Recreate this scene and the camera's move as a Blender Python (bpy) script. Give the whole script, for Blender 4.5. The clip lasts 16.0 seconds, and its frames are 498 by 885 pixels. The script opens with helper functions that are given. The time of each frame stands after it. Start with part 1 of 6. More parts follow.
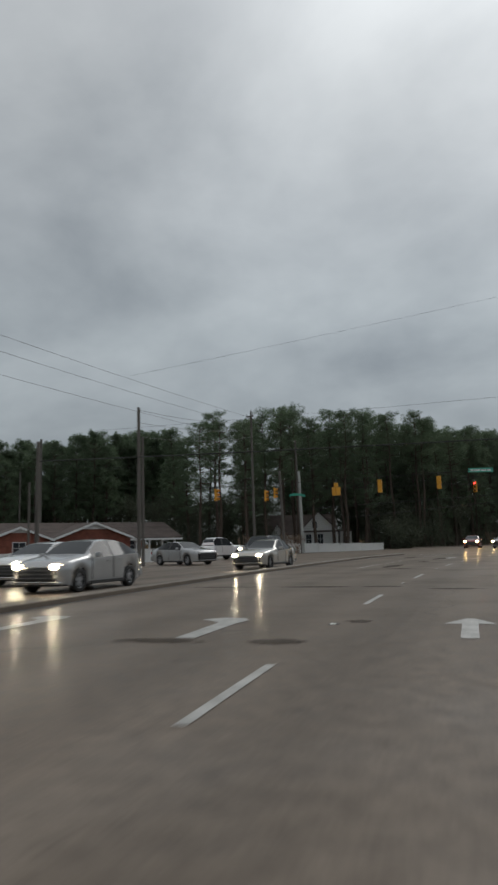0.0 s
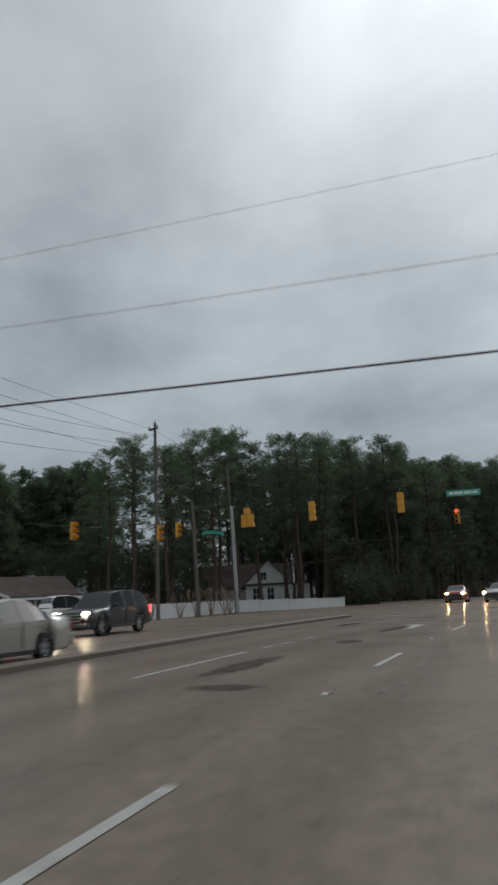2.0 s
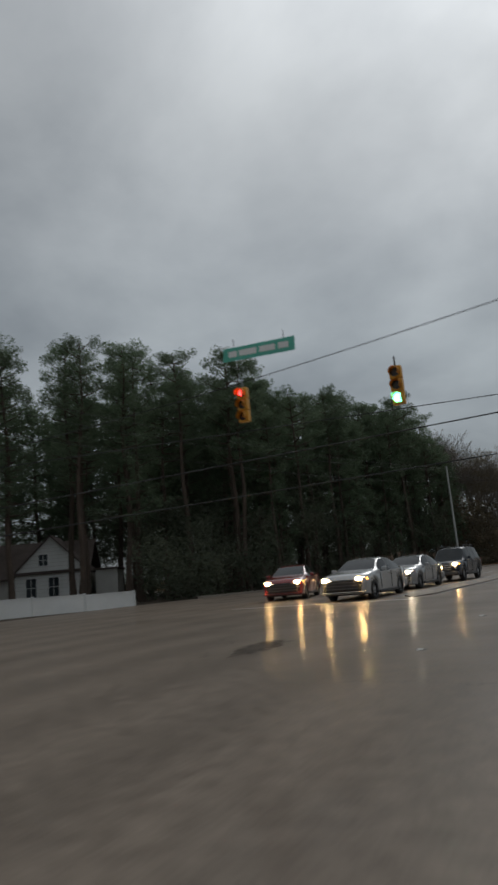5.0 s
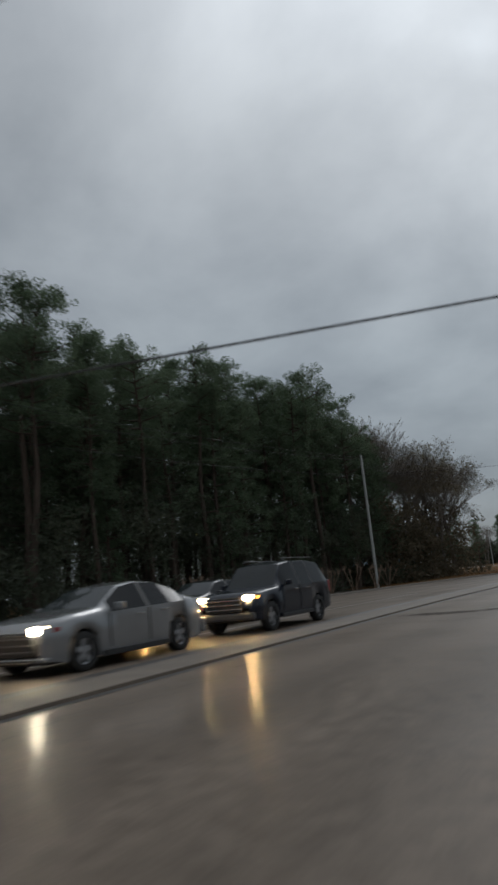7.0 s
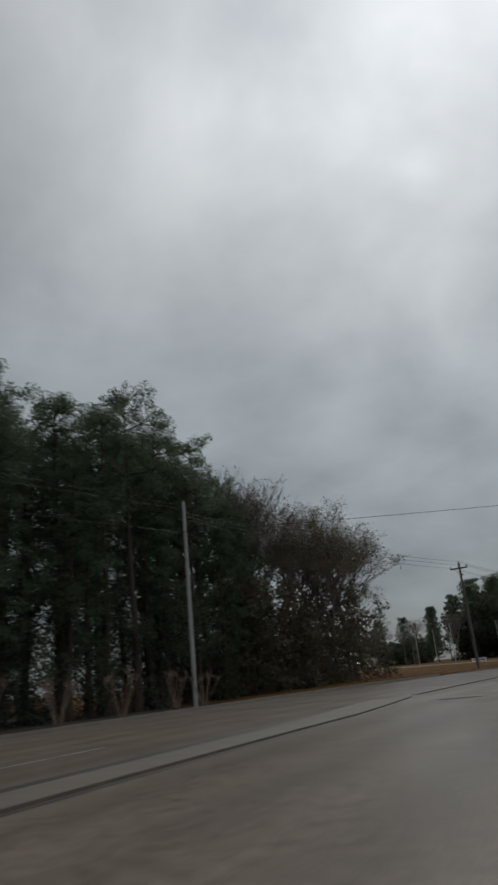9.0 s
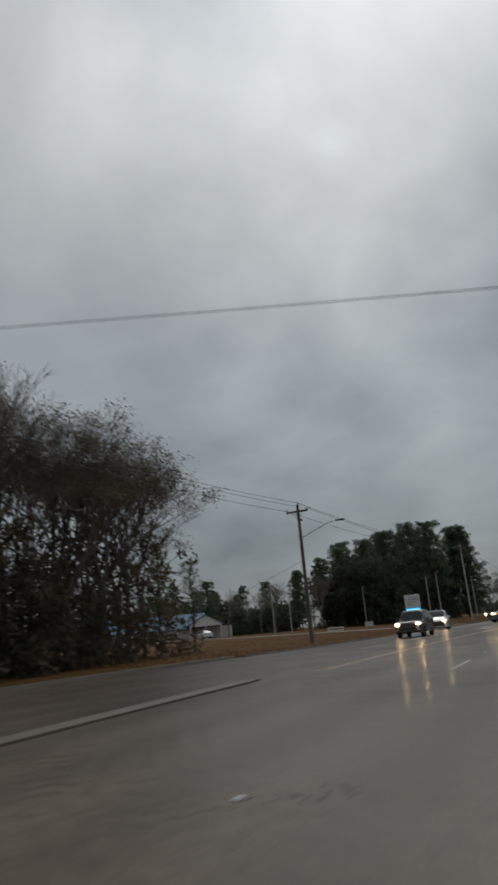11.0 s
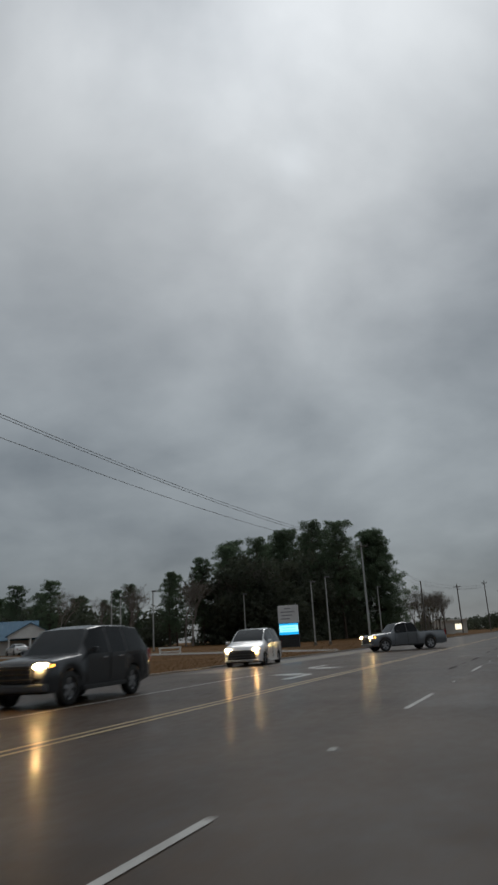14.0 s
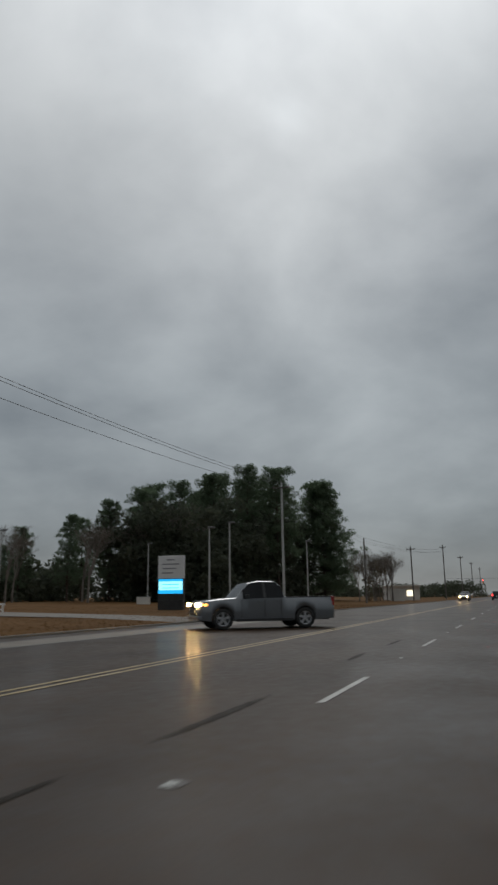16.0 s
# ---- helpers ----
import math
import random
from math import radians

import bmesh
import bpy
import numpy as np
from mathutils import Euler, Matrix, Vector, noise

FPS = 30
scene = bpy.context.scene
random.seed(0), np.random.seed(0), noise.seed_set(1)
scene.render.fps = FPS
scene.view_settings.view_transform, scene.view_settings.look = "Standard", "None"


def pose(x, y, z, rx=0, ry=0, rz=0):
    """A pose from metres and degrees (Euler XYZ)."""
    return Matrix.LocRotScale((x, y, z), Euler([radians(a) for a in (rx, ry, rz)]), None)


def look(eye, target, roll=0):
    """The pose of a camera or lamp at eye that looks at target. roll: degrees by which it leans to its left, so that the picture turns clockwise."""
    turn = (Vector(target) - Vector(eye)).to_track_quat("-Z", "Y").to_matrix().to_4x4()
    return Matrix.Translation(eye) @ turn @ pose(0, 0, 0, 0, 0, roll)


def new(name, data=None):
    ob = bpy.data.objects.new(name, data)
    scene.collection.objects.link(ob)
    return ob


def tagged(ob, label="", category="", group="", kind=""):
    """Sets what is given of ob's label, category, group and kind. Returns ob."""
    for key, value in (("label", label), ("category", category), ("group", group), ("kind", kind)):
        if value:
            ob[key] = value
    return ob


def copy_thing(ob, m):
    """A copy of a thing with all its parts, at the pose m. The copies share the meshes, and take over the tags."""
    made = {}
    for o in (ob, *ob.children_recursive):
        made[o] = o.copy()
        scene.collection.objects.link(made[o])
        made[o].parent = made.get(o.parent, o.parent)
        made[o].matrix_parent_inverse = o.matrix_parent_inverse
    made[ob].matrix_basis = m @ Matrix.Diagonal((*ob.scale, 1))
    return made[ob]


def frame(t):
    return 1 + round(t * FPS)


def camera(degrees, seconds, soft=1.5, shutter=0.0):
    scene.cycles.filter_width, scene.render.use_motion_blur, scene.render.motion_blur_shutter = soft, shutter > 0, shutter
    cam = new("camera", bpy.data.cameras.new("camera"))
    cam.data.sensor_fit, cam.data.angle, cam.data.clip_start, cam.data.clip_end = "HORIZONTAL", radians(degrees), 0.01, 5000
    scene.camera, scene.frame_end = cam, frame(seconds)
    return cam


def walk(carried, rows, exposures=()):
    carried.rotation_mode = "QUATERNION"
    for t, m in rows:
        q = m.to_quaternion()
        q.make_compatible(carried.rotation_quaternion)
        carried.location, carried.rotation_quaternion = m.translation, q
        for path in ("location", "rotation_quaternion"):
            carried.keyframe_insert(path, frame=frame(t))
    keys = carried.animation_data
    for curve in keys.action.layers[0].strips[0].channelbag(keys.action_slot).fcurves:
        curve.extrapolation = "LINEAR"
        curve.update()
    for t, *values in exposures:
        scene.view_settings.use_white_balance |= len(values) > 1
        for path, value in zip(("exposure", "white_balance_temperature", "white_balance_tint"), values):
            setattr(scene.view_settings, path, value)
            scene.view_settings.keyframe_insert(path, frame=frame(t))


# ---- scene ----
from collections import defaultdict

cam = camera(40.36, 16.0, soft=2.5, shutter=0.45)
PATH = [
    (0, pose(0.00, -0.00, 1.20, 98.52, 0, 19.97) @ pose(0, 0, 0, 0, 0, -1.66)),
    (0.5, pose(-0.27, 5.08, 1.19, 98.61, 0, 19.21) @ pose(0, 0, 0, 0, 0, -2.01)),
    (1, pose(-0.50, 9.98, 1.16, 100.02, 0, 19.00) @ pose(0, 0, 0, 0, 0, -2.28)),
    (1.5, pose(-0.59, 14.97, 1.15, 101.11, 0, 19.60) @ pose(0, 0, 0, 0, 0, -1.74)),
    (2, pose(-0.56, 20.16, 1.14, 103.00, 0, 18.35) @ pose(0, 0, 0, 0, 0, -2.83)),
    (2.5, pose(-0.50, 25.52, 1.14, 103.33, 0, 17.51) @ pose(0, 0, 0, 0, 0, -2.97)),
    (3, pose(-0.33, 30.89, 1.13, 104.44, 0, 16.47) @ pose(0, 0, 0, 0, 0, -3.71)),
    (3.5, pose(-0.02, 36.11, 1.16, 101.70, 0, 14.10) @ pose(0, 0, 0, 0, 0, -3.53)),
    (4, pose(0.54, 41.16, 1.18, 101.47, 0, 13.18) @ pose(0, 0, 0, 0, 0, -4.92)),
    (4.5, pose(1.17, 46.21, 1.20, 101.16, 0, 12.62) @ pose(0, 0, 0, 0, 0, -5.00)),
    (5, pose(2.13, 51.16, 1.19, 101.08, 0, 11.96) @ pose(0, 0, 0, 0, 0, -4.91)),
    (5.5, pose(3.35, 56.07, 1.17, 101.14, 0, 11.27) @ pose(0, 0, 0, 0, 0, -4.78)),
    (6, pose(4.75, 61.03, 1.15, 101.26, 0, 10.63) @ pose(0, 0, 0, 0, 0, -4.70)),
    (6.5, pose(6.26, 66.11, 1.15, 101.36, 0, 10.10) @ pose(0, 0, 0, 0, 0, -4.78)),
    (7, pose(7.72, 71.23, 1.15, 101.96, 0, 9.18) @ pose(0, 0, 0, 0, 0, -5.51)),
    (7.5, pose(9.32, 76.42, 1.17, 101.74, 0, 7.08) @ pose(0, 0, 0, 0, 0, -6.03)),
    (8, pose(11.04, 81.54, 1.17, 103.54, 0, 6.18) @ pose(0, 0, 0, 0, 0, -6.24)),
    (8.5, pose(12.84, 86.59, 1.17, 107.21, 0, 5.47) @ pose(0, 0, 0, 0, 0, -6.06)),
    (9, pose(14.70, 91.76, 1.13, 109.22, 0, 3.75) @ pose(0, 0, 0, 0, 0, -5.63)),
    (9.5, pose(16.59, 97.11, 1.17, 107.21, 0, 0.71) @ pose(0, 0, 0, 0, 0, -6.41)),
    (10, pose(18.65, 102.40, 1.17, 107.84, 0, -1.06) @ pose(0, 0, 0, 0, 0, -6.41)),
    (10.5, pose(20.73, 107.74, 1.19, 107.12, 0, -2.49) @ pose(0, 0, 0, 0, 0, -6.12)),
    (11, pose(23.01, 113.08, 1.19, 105.71, 0, -4.84) @ pose(0, 0, 0, 0, 0, -5.26)),
    (11.5, pose(25.46, 118.34, 1.18, 104.13, 0, -7.39) @ pose(0, 0, 0, 0, 0, -4.18)),
    (12, pose(28.06, 123.47, 1.17, 102.92, 0, -9.44) @ pose(0, 0, 0, 0, 0, -3.23)),
    (12.5, pose(30.78, 128.39, 1.17, 102.58, 0, -10.27) @ pose(0, 0, 0, 0, 0, -2.77)),
    (13, pose(33.46, 133.29, 1.16, 101.82, 0, -10.29) @ pose(0, 0, 0, 0, 0, -2.86)),
    (13.5, pose(36.33, 137.96, 1.18, 104.41, 0, -10.09) @ pose(0, 0, 0, 0, 0, -2.12)),
    (14, pose(39.12, 142.50, 1.17, 106.29, 0, -9.57) @ pose(0, 0, 0, 0, 0, -3.35)),
    (14.5, pose(41.87, 147.08, 1.14, 108.05, 0, -10.43) @ pose(0, 0, 0, 0, 0, -2.19)),
    (15, pose(44.71, 151.78, 1.17, 104.23, 0, -11.32) @ pose(0, 0, 0, 0, 0, -1.49)),
    (15.5, pose(47.72, 156.50, 1.18, 103.36, 0, -10.81) @ pose(0, 0, 0, 0, 0, -0.97)),
    (16, pose(50.81, 161.31, 1.17, 102.89, 0, -11.46) @ pose(0, 0, 0, 0, 0, -0.80)),
]
EXPOSURE = [(0, 0.48, 6450, 10), (0.5, 0.47, 6450, 10), (1, 0.52, 6450, 10), (1.5, 0.32, 6450, 10), (2, 0.52, 6300, 10), (2.5, 0.12, 6150, 10), (3, 0.02, 6350, 10), (3.5, 0.17, 6375, 10), (4, 0.15, 6400, 10), (6.5, 0.16, 6300, 10), (7, 0.13, 6200, 10), (7.5, 0.17, 6250, 10), (8, 0.12, 6300, 10), (8.5, 0.14, 6400, 10), (9, 0.07, 6400, 10), (9.5, 0.03, 6400, 10), (10, 0, 6400, 10), (12.5, 0, 6500, 10), (13, 0.15, 6500, 10), (13.5, 0, 6350, 10), (14, -0.05, 6350, 10), (15, -0.03, 6450, 10), (15.5, 0.04, 6450, 10), (16, 0.06, 6450, 10)]
walk(cam, PATH, EXPOSURE)

# ---- sky and sun: low grey overcast, a paler spot where the sun stands behind the cloud ----
SUN_AZ, SUN_EL = radians(15.5), radians(38.5)
SUN_DIR = Vector((math.sin(SUN_AZ) * math.cos(SUN_EL), math.cos(SUN_AZ) * math.cos(SUN_EL), math.sin(SUN_EL)))


def node(tree, kind, **inputs):
    n = tree.nodes.new(kind)
    for key, value in inputs.items():
        n.inputs[key.replace("_", " ")].default_value = value
    return n


def build_world():
    world = bpy.data.worlds.new("overcast")
    scene.world = world
    world.use_nodes = True
    t = world.node_tree
    t.nodes.clear()
    L = t.links.new
    out = t.nodes.new("ShaderNodeOutputWorld")
    bg = node(t, "ShaderNodeBackground", Strength=0.925)
    co = t.nodes.new("ShaderNodeTexCoord")
    sep = t.nodes.new("ShaderNodeSeparateXYZ")
    L(co.outputs["Generated"], sep.inputs[0])
    # how bright the cloud is by height over the horizon
    high = t.nodes.new("ShaderNodeValToRGB")
    e = high.color_ramp.elements
    e[0].position, e[0].color = 0.0, (0.151, 0.1685, 0.180, 1)
    e[1].position, e[1].color = 1.0, (0.489, 0.504, 0.517, 1)
    for p, v in ((0.12, (0.196, 0.217, 0.229)), (0.30, (0.242, 0.266, 0.279)), (0.45, (0.289, 0.310, 0.323)), (0.62, (0.363, 0.382, 0.393)), (0.75, (0.436, 0.454, 0.466))):
        el = high.color_ramp.elements.new(p)
        el.color = (*v, 1)
    L(sep.outputs["Z"], high.inputs[0])
    # cloud billows, flattened towards the horizon
    div = t.nodes.new("ShaderNodeVectorMath")
    div.operation = "DIVIDE"
    addz = t.nodes.new("ShaderNodeMath")
    addz.operation = "ADD"
    addz.inputs[1].default_value = 0.45
    L(sep.outputs["Z"], addz.inputs[0])
    comb = t.nodes.new("ShaderNodeCombineXYZ")
    for k in range(3):
        L(addz.outputs[0], comb.inputs[k])
    L(co.outputs["Generated"], div.inputs[0])
    L(comb.outputs[0], div.inputs[1])
    big = node(t, "ShaderNodeTexNoise", Scale=2.3, Detail=9.0, Roughness=0.5, Distortion=0.15)
    L(div.outputs[0], big.inputs["Vector"])
    ramp = t.nodes.new("ShaderNodeValToRGB")
    e = ramp.color_ramp.elements
    e[0].position, e[0].color = 0.31, (0.70, 0.72, 0.74, 1)
    e[1].position, e[1].color = 0.70, (1.40, 1.39, 1.37, 1)
    L(big.outputs[0], ramp.inputs[0])
    mul = t.nodes.new("ShaderNodeMix")
    mul.data_type, mul.blend_type = "RGBA", "MULTIPLY"
    mul.inputs["Factor"].default_value = 1.0
    L(high.outputs[0], mul.inputs[6])
    L(ramp.outputs[0], mul.inputs[7])
    # glow of the sun through thinner cloud
    dot = t.nodes.new("ShaderNodeVectorMath")
    dot.operation = "DOT_PRODUCT"
    dot.inputs[1].default_value = SUN_DIR
    L(co.outputs["Generated"], dot.inputs[0])
    glow = None
    for power, gain in ((5.0, 0.5), (90.0, 0.10), (2600.0, 0.30)):
        pw = t.nodes.new("ShaderNodeMath")
        pw.operation, pw.use_clamp = "POWER", True
        pw.inputs[1].default_value = power
        L(dot.outputs["Value"], pw.inputs[0])
        ad = t.nodes.new("ShaderNodeMath")
        ad.operation = "MULTIPLY_ADD"
        ad.inputs[1].default_value = gain
        ad.inputs[2].default_value = 1.0
        if glow:
            L(glow.outputs[0], ad.inputs[2])
        L(pw.outputs[0], ad.inputs[0])
        glow = ad
    mul2 = t.nodes.new("ShaderNodeMix")
    mul2.data_type, mul2.blend_type = "RGBA", "MULTIPLY"
    mul2.inputs["Factor"].default_value = 1.0
    L(mul.outputs[2], mul2.inputs[6])
    L(glow.outputs[0], mul2.inputs[7])
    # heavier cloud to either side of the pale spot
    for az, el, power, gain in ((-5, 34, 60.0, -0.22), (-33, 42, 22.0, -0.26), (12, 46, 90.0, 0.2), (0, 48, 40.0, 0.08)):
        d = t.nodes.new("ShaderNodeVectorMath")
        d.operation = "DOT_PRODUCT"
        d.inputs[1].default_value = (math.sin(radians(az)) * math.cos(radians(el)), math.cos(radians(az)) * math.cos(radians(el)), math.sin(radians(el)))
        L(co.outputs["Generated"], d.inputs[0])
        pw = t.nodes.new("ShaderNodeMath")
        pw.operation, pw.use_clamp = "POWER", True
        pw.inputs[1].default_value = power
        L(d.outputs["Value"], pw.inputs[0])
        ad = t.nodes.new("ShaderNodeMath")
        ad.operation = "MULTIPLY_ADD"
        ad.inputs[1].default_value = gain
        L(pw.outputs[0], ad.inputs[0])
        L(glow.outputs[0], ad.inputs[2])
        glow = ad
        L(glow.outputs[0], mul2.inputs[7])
    sky = t.nodes.new("ShaderNodeTexSky")
    sky.sky_type, sky.sun_disc = "NISHITA", False
    sky.sun_elevation, sky.sun_rotation = SUN_EL, SUN_AZ
    sky_dim = t.nodes.new("ShaderNodeMix")
    sky_dim.data_type, sky_dim.blend_type = "RGBA", "MULTIPLY"
    sky_dim.inputs["Factor"].default_value = 1.0
    sky_dim.inputs[7].default_value = (0.06, 0.06, 0.06, 1)
    L(sky.outputs[0], sky_dim.inputs[6])
    mix = t.nodes.new("ShaderNodeMix")
    mix.data_type = "RGBA"
    mix.inputs["Factor"].default_value = 0.93
    L(sky_dim.outputs[2], mix.inputs[6])
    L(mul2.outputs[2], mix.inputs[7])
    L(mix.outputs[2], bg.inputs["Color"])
    L(bg.outputs[0], out.inputs[0])


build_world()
sun_data = bpy.data.lights.new("sun", "SUN")
sun_data.energy, sun_data.angle, sun_data.color = 0.5, radians(25), (1.0, 0.985, 0.95)
sun = new("sun", sun_data)
sun.matrix_world = look(SUN_DIR * 100, (0, 0, 0))

# ---- materials ----
def surface(name, a, b, scale=3.0, rough=0.8, fine=40.0, bump=0.2, metal=0.0, spread=(0.35, 0.65), rough_to=None, island=0.0, coat=0.0, spec=0.5, stretch=(1, 1, 1), bump_dist=0.01):
    """Two colours mixed by a coarse and a fine noise, with fine relief and uneven gloss."""
    m = bpy.data.materials.new(name)
    m.use_nodes = True
    t = m.node_tree
    L = t.links.new
    p = t.nodes["Principled BSDF"]
    co = t.nodes.new("ShaderNodeTexCoord")
    mp = node(t, "ShaderNodeMapping", Scale=stretch)
    L(co.outputs["Object"], mp.inputs[0])
    n1 = node(t, "ShaderNodeTexNoise", Scale=scale, Detail=5.0, Roughness=0.6)
    n2 = node(t, "ShaderNodeTexNoise", Scale=fine, Detail=3.0, Roughness=0.6)
    L(mp.outputs[0], n1.inputs["Vector"])
    L(mp.outputs[0], n2.inputs["Vector"])
    avg = t.nodes.new("ShaderNodeMath")
    avg.operation = "MULTIPLY_ADD"
    avg.inputs[1].default_value = 0.35
    L(n2.outputs[0], avg.inputs[0])
    half = t.nodes.new("ShaderNodeMath")
    half.operation = "MULTIPLY"
    half.inputs[1].default_value = 0.65
    L(n1.outputs[0], half.inputs[0])
    L(half.outputs[0], avg.inputs[2])
    rm = node(t, "ShaderNodeMapRange")
    rm.inputs["From Min"].default_value, rm.inputs["From Max"].default_value = spread
    L(avg.outputs[0], rm.inputs["Value"])
    mix = t.nodes.new("ShaderNodeMix")
    mix.data_type = "RGBA"
    mix.inputs[6].default_value, mix.inputs[7].default_value = (*a, 1), (*b, 1)
    L(rm.outputs[0], mix.inputs["Factor"])
    col = mix.outputs[2]
    if island:
        geo = t.nodes.new("ShaderNodeNewGeometry")
        info = t.nodes.new("ShaderNodeObjectInfo")
        add = t.nodes.new("ShaderNodeMath")
        add.operation = "ADD"
        L(geo.outputs["Random Per Island"], add.inputs[0])
        L(info.outputs["Random"], add.inputs[1])
        mr = node(t, "ShaderNodeMapRange")
        mr.inputs["From Max"].default_value = 2.0
        mr.inputs["To Min"].default_value, mr.inputs["To Max"].default_value = 1 - island, 1 + island
        L(add.outputs[0], mr.inputs["Value"])
        hsv = t.nodes.new("ShaderNodeHueSaturation")
        L(mr.outputs[0], hsv.inputs["Value"])
        L(col, hsv.inputs["Color"])
        col = hsv.outputs[0]
    L(col, p.inputs["Base Color"])
    p.inputs["Metallic"].default_value = metal
    p.inputs["Roughness"].default_value = rough
    p.inputs["Coat Weight"].default_value = coat
    p.inputs["Coat Roughness"].default_value = 0.08
    p.inputs["Specular IOR Level"].default_value = spec
    if rough_to is not None:
        rr = node(t, "ShaderNodeMapRange")
        rr.inputs["From Min"].default_value, rr.inputs["From Max"].default_value = spread
        rr.inputs["To Min"].default_value, rr.inputs["To Max"].default_value = rough, rough_to
        L(n1.outputs[0], rr.inputs["Value"])
        L(rr.outputs[0], p.inputs["Roughness"])
    if bump:
        bp = node(t, "ShaderNodeBump", Strength=bump, Distance=bump_dist)
        L(n2.outputs[0], bp.inputs["Height"])
        L(bp.outputs[0], p.inputs["Normal"])
    return m


def glass(name, tint=(0.02, 0.024, 0.026), rough=0.04):
    m = surface(name, tint, tuple(c * 1.4 for c in tint), 2.0, rough, 30, 0.0)
    m.node_tree.nodes["Principled BSDF"].inputs["Specular IOR Level"].default_value = 0.28
    return m


def lit(name, colour, strength):
    m = bpy.data.materials.new(name)
    m.use_nodes = True
    p = m.node_tree.nodes["Principled BSDF"]
    p.inputs["Base Color"].default_value = (*[min(1, c) for c in colour], 1)
    p.inputs["Emission Color"].default_value = (*colour, 1)
    p.inputs["Emission Strength"].default_value = strength
    p.inputs["Roughness"].default_value = 0.2
    return m


def asphalt(tone, ahead):
    """Old wet asphalt: pale aggregate, darker wheel tracks, long cracks sealed with tar, a damp film that lies unevenly."""
    m = surface("wet_asphalt", tone[0], tone[1], 5.0, 0.36, 24, 0.3, rough_to=0.5, spread=(0.3, 0.7), spec=0.06, bump_dist=0.006)
    t = m.node_tree
    L = t.links.new
    p = t.nodes["Principled BSDF"]
    src = p.inputs["Base Color"].links[0].from_socket
    co = t.nodes.new("ShaderNodeTexCoord")
    # the older pale surface gives way to a newer, darker one along the road
    sep = t.nodes.new("ShaderNodeSeparateXYZ")
    L(co.outputs["Object"], sep.inputs[0])
    way = node(t, "ShaderNodeTexNoise", Scale=0.11, Detail=5.0)
    L(co.outputs["Object"], way.inputs["Vector"])
    wa = t.nodes.new("ShaderNodeMath")
    wa.operation = "MULTIPLY_ADD"
    wa.inputs[1].default_value = 60.0
    L(way.outputs[0], wa.inputs[0])
    L(sep.outputs["Y"], wa.inputs[2])
    wr_ = node(t, "ShaderNodeMapRange")
    wr_.interpolation_type = "SMOOTHSTEP"
    wr_.inputs["From Min"].default_value, wr_.inputs["From Max"].default_value = 142.0, 192.0
    L(wa.outputs[0], wr_.inputs["Value"])
    newer = t.nodes.new("ShaderNodeMix")
    newer.data_type, newer.blend_type = "RGBA", "MULTIPLY"
    newer.inputs[7].default_value = (*ahead, 1)
    L(wr_.outputs[0], newer.inputs["Factor"])
    L(src, newer.inputs[6])
    # wheel tracks, two to a lane, broken up along their length
    att = t.nodes.new("ShaderNodeAttribute")
    att.attribute_name = "across"
    ph = t.nodes.new("ShaderNodeMath")
    ph.operation = "MULTIPLY_ADD"
    ph.inputs[1].default_value, ph.inputs[2].default_value = 2 * math.pi / 1.8, 2 * math.pi * 2.0 / 1.8
    L(att.outputs["Fac"], ph.inputs[0])
    cs = t.nodes.new("ShaderNodeMath")
    cs.operation = "COSINE"
    L(ph.outputs[0], cs.inputs[0])
    tk = node(t, "ShaderNodeMapRange")
    tk.inputs["From Min"].default_value, tk.inputs["From Max"].default_value = -1.0, 1.0
    tk.inputs["To Min"].default_value, tk.inputs["To Max"].default_value = 0.88, 1.08
    L(cs.outputs[0], tk.inputs["Value"])
    track = t.nodes.new("ShaderNodeHueSaturation")
    L(tk.outputs[0], track.inputs["Value"])
    L(newer.outputs[2], track.inputs["Color"])
    src = track.outputs[0]
    warp = node(t, "ShaderNodeTexNoise", Scale=0.9, Detail=4.0)
    L(co.outputs["Object"], warp.inputs["Vector"])
    add = t.nodes.new("ShaderNodeVectorMath")
    add.operation = "MULTIPLY_ADD"
    add.inputs[1].default_value = (1.6, 1.6, 0)
    L(warp.outputs["Color"], add.inputs[0])
    L(co.outputs["Object"], add.inputs[2])
    vor = t.nodes.new("ShaderNodeTexVoronoi")
    vor.feature = "DISTANCE_TO_EDGE"
    vor.inputs["Scale"].default_value = 0.16
    L(add.outputs[0], vor.inputs["Vector"])
    crack = node(t, "ShaderNodeMapRange")
    crack.inputs["From Min"].default_value, crack.inputs["From Max"].default_value = 0.0, 0.0018
    L(vor.outputs["Distance"], crack.inputs["Value"])
    gate = node(t, "ShaderNodeTexNoise", Scale=0.12, Detail=1.0)
    L(co.outputs["Object"], gate.inputs["Vector"])
    gr = node(t, "ShaderNodeMapRange")
    gr.inputs["From Min"].default_value, gr.inputs["From Max"].default_value = 0.45, 0.55
    gr.inputs["To Min"].default_value, gr.inputs["To Max"].default_value = 1.0, 0.0
    L(gate.outputs[0], gr.inputs["Value"])
    mx = t.nodes.new("ShaderNodeMath")
    mx.operation = "MAXIMUM"
    L(crack.outputs[0], mx.inputs[0])
    L(gr.outputs[0], mx.inputs[1])
    dark = t.nodes.new("ShaderNodeMix")
    dark.data_type = "RGBA"
    dark.inputs[6].default_value = (0.045, 0.038, 0.032, 1)
    L(mx.outputs[0], dark.inputs["Factor"])
    L(src, dark.inputs[7])
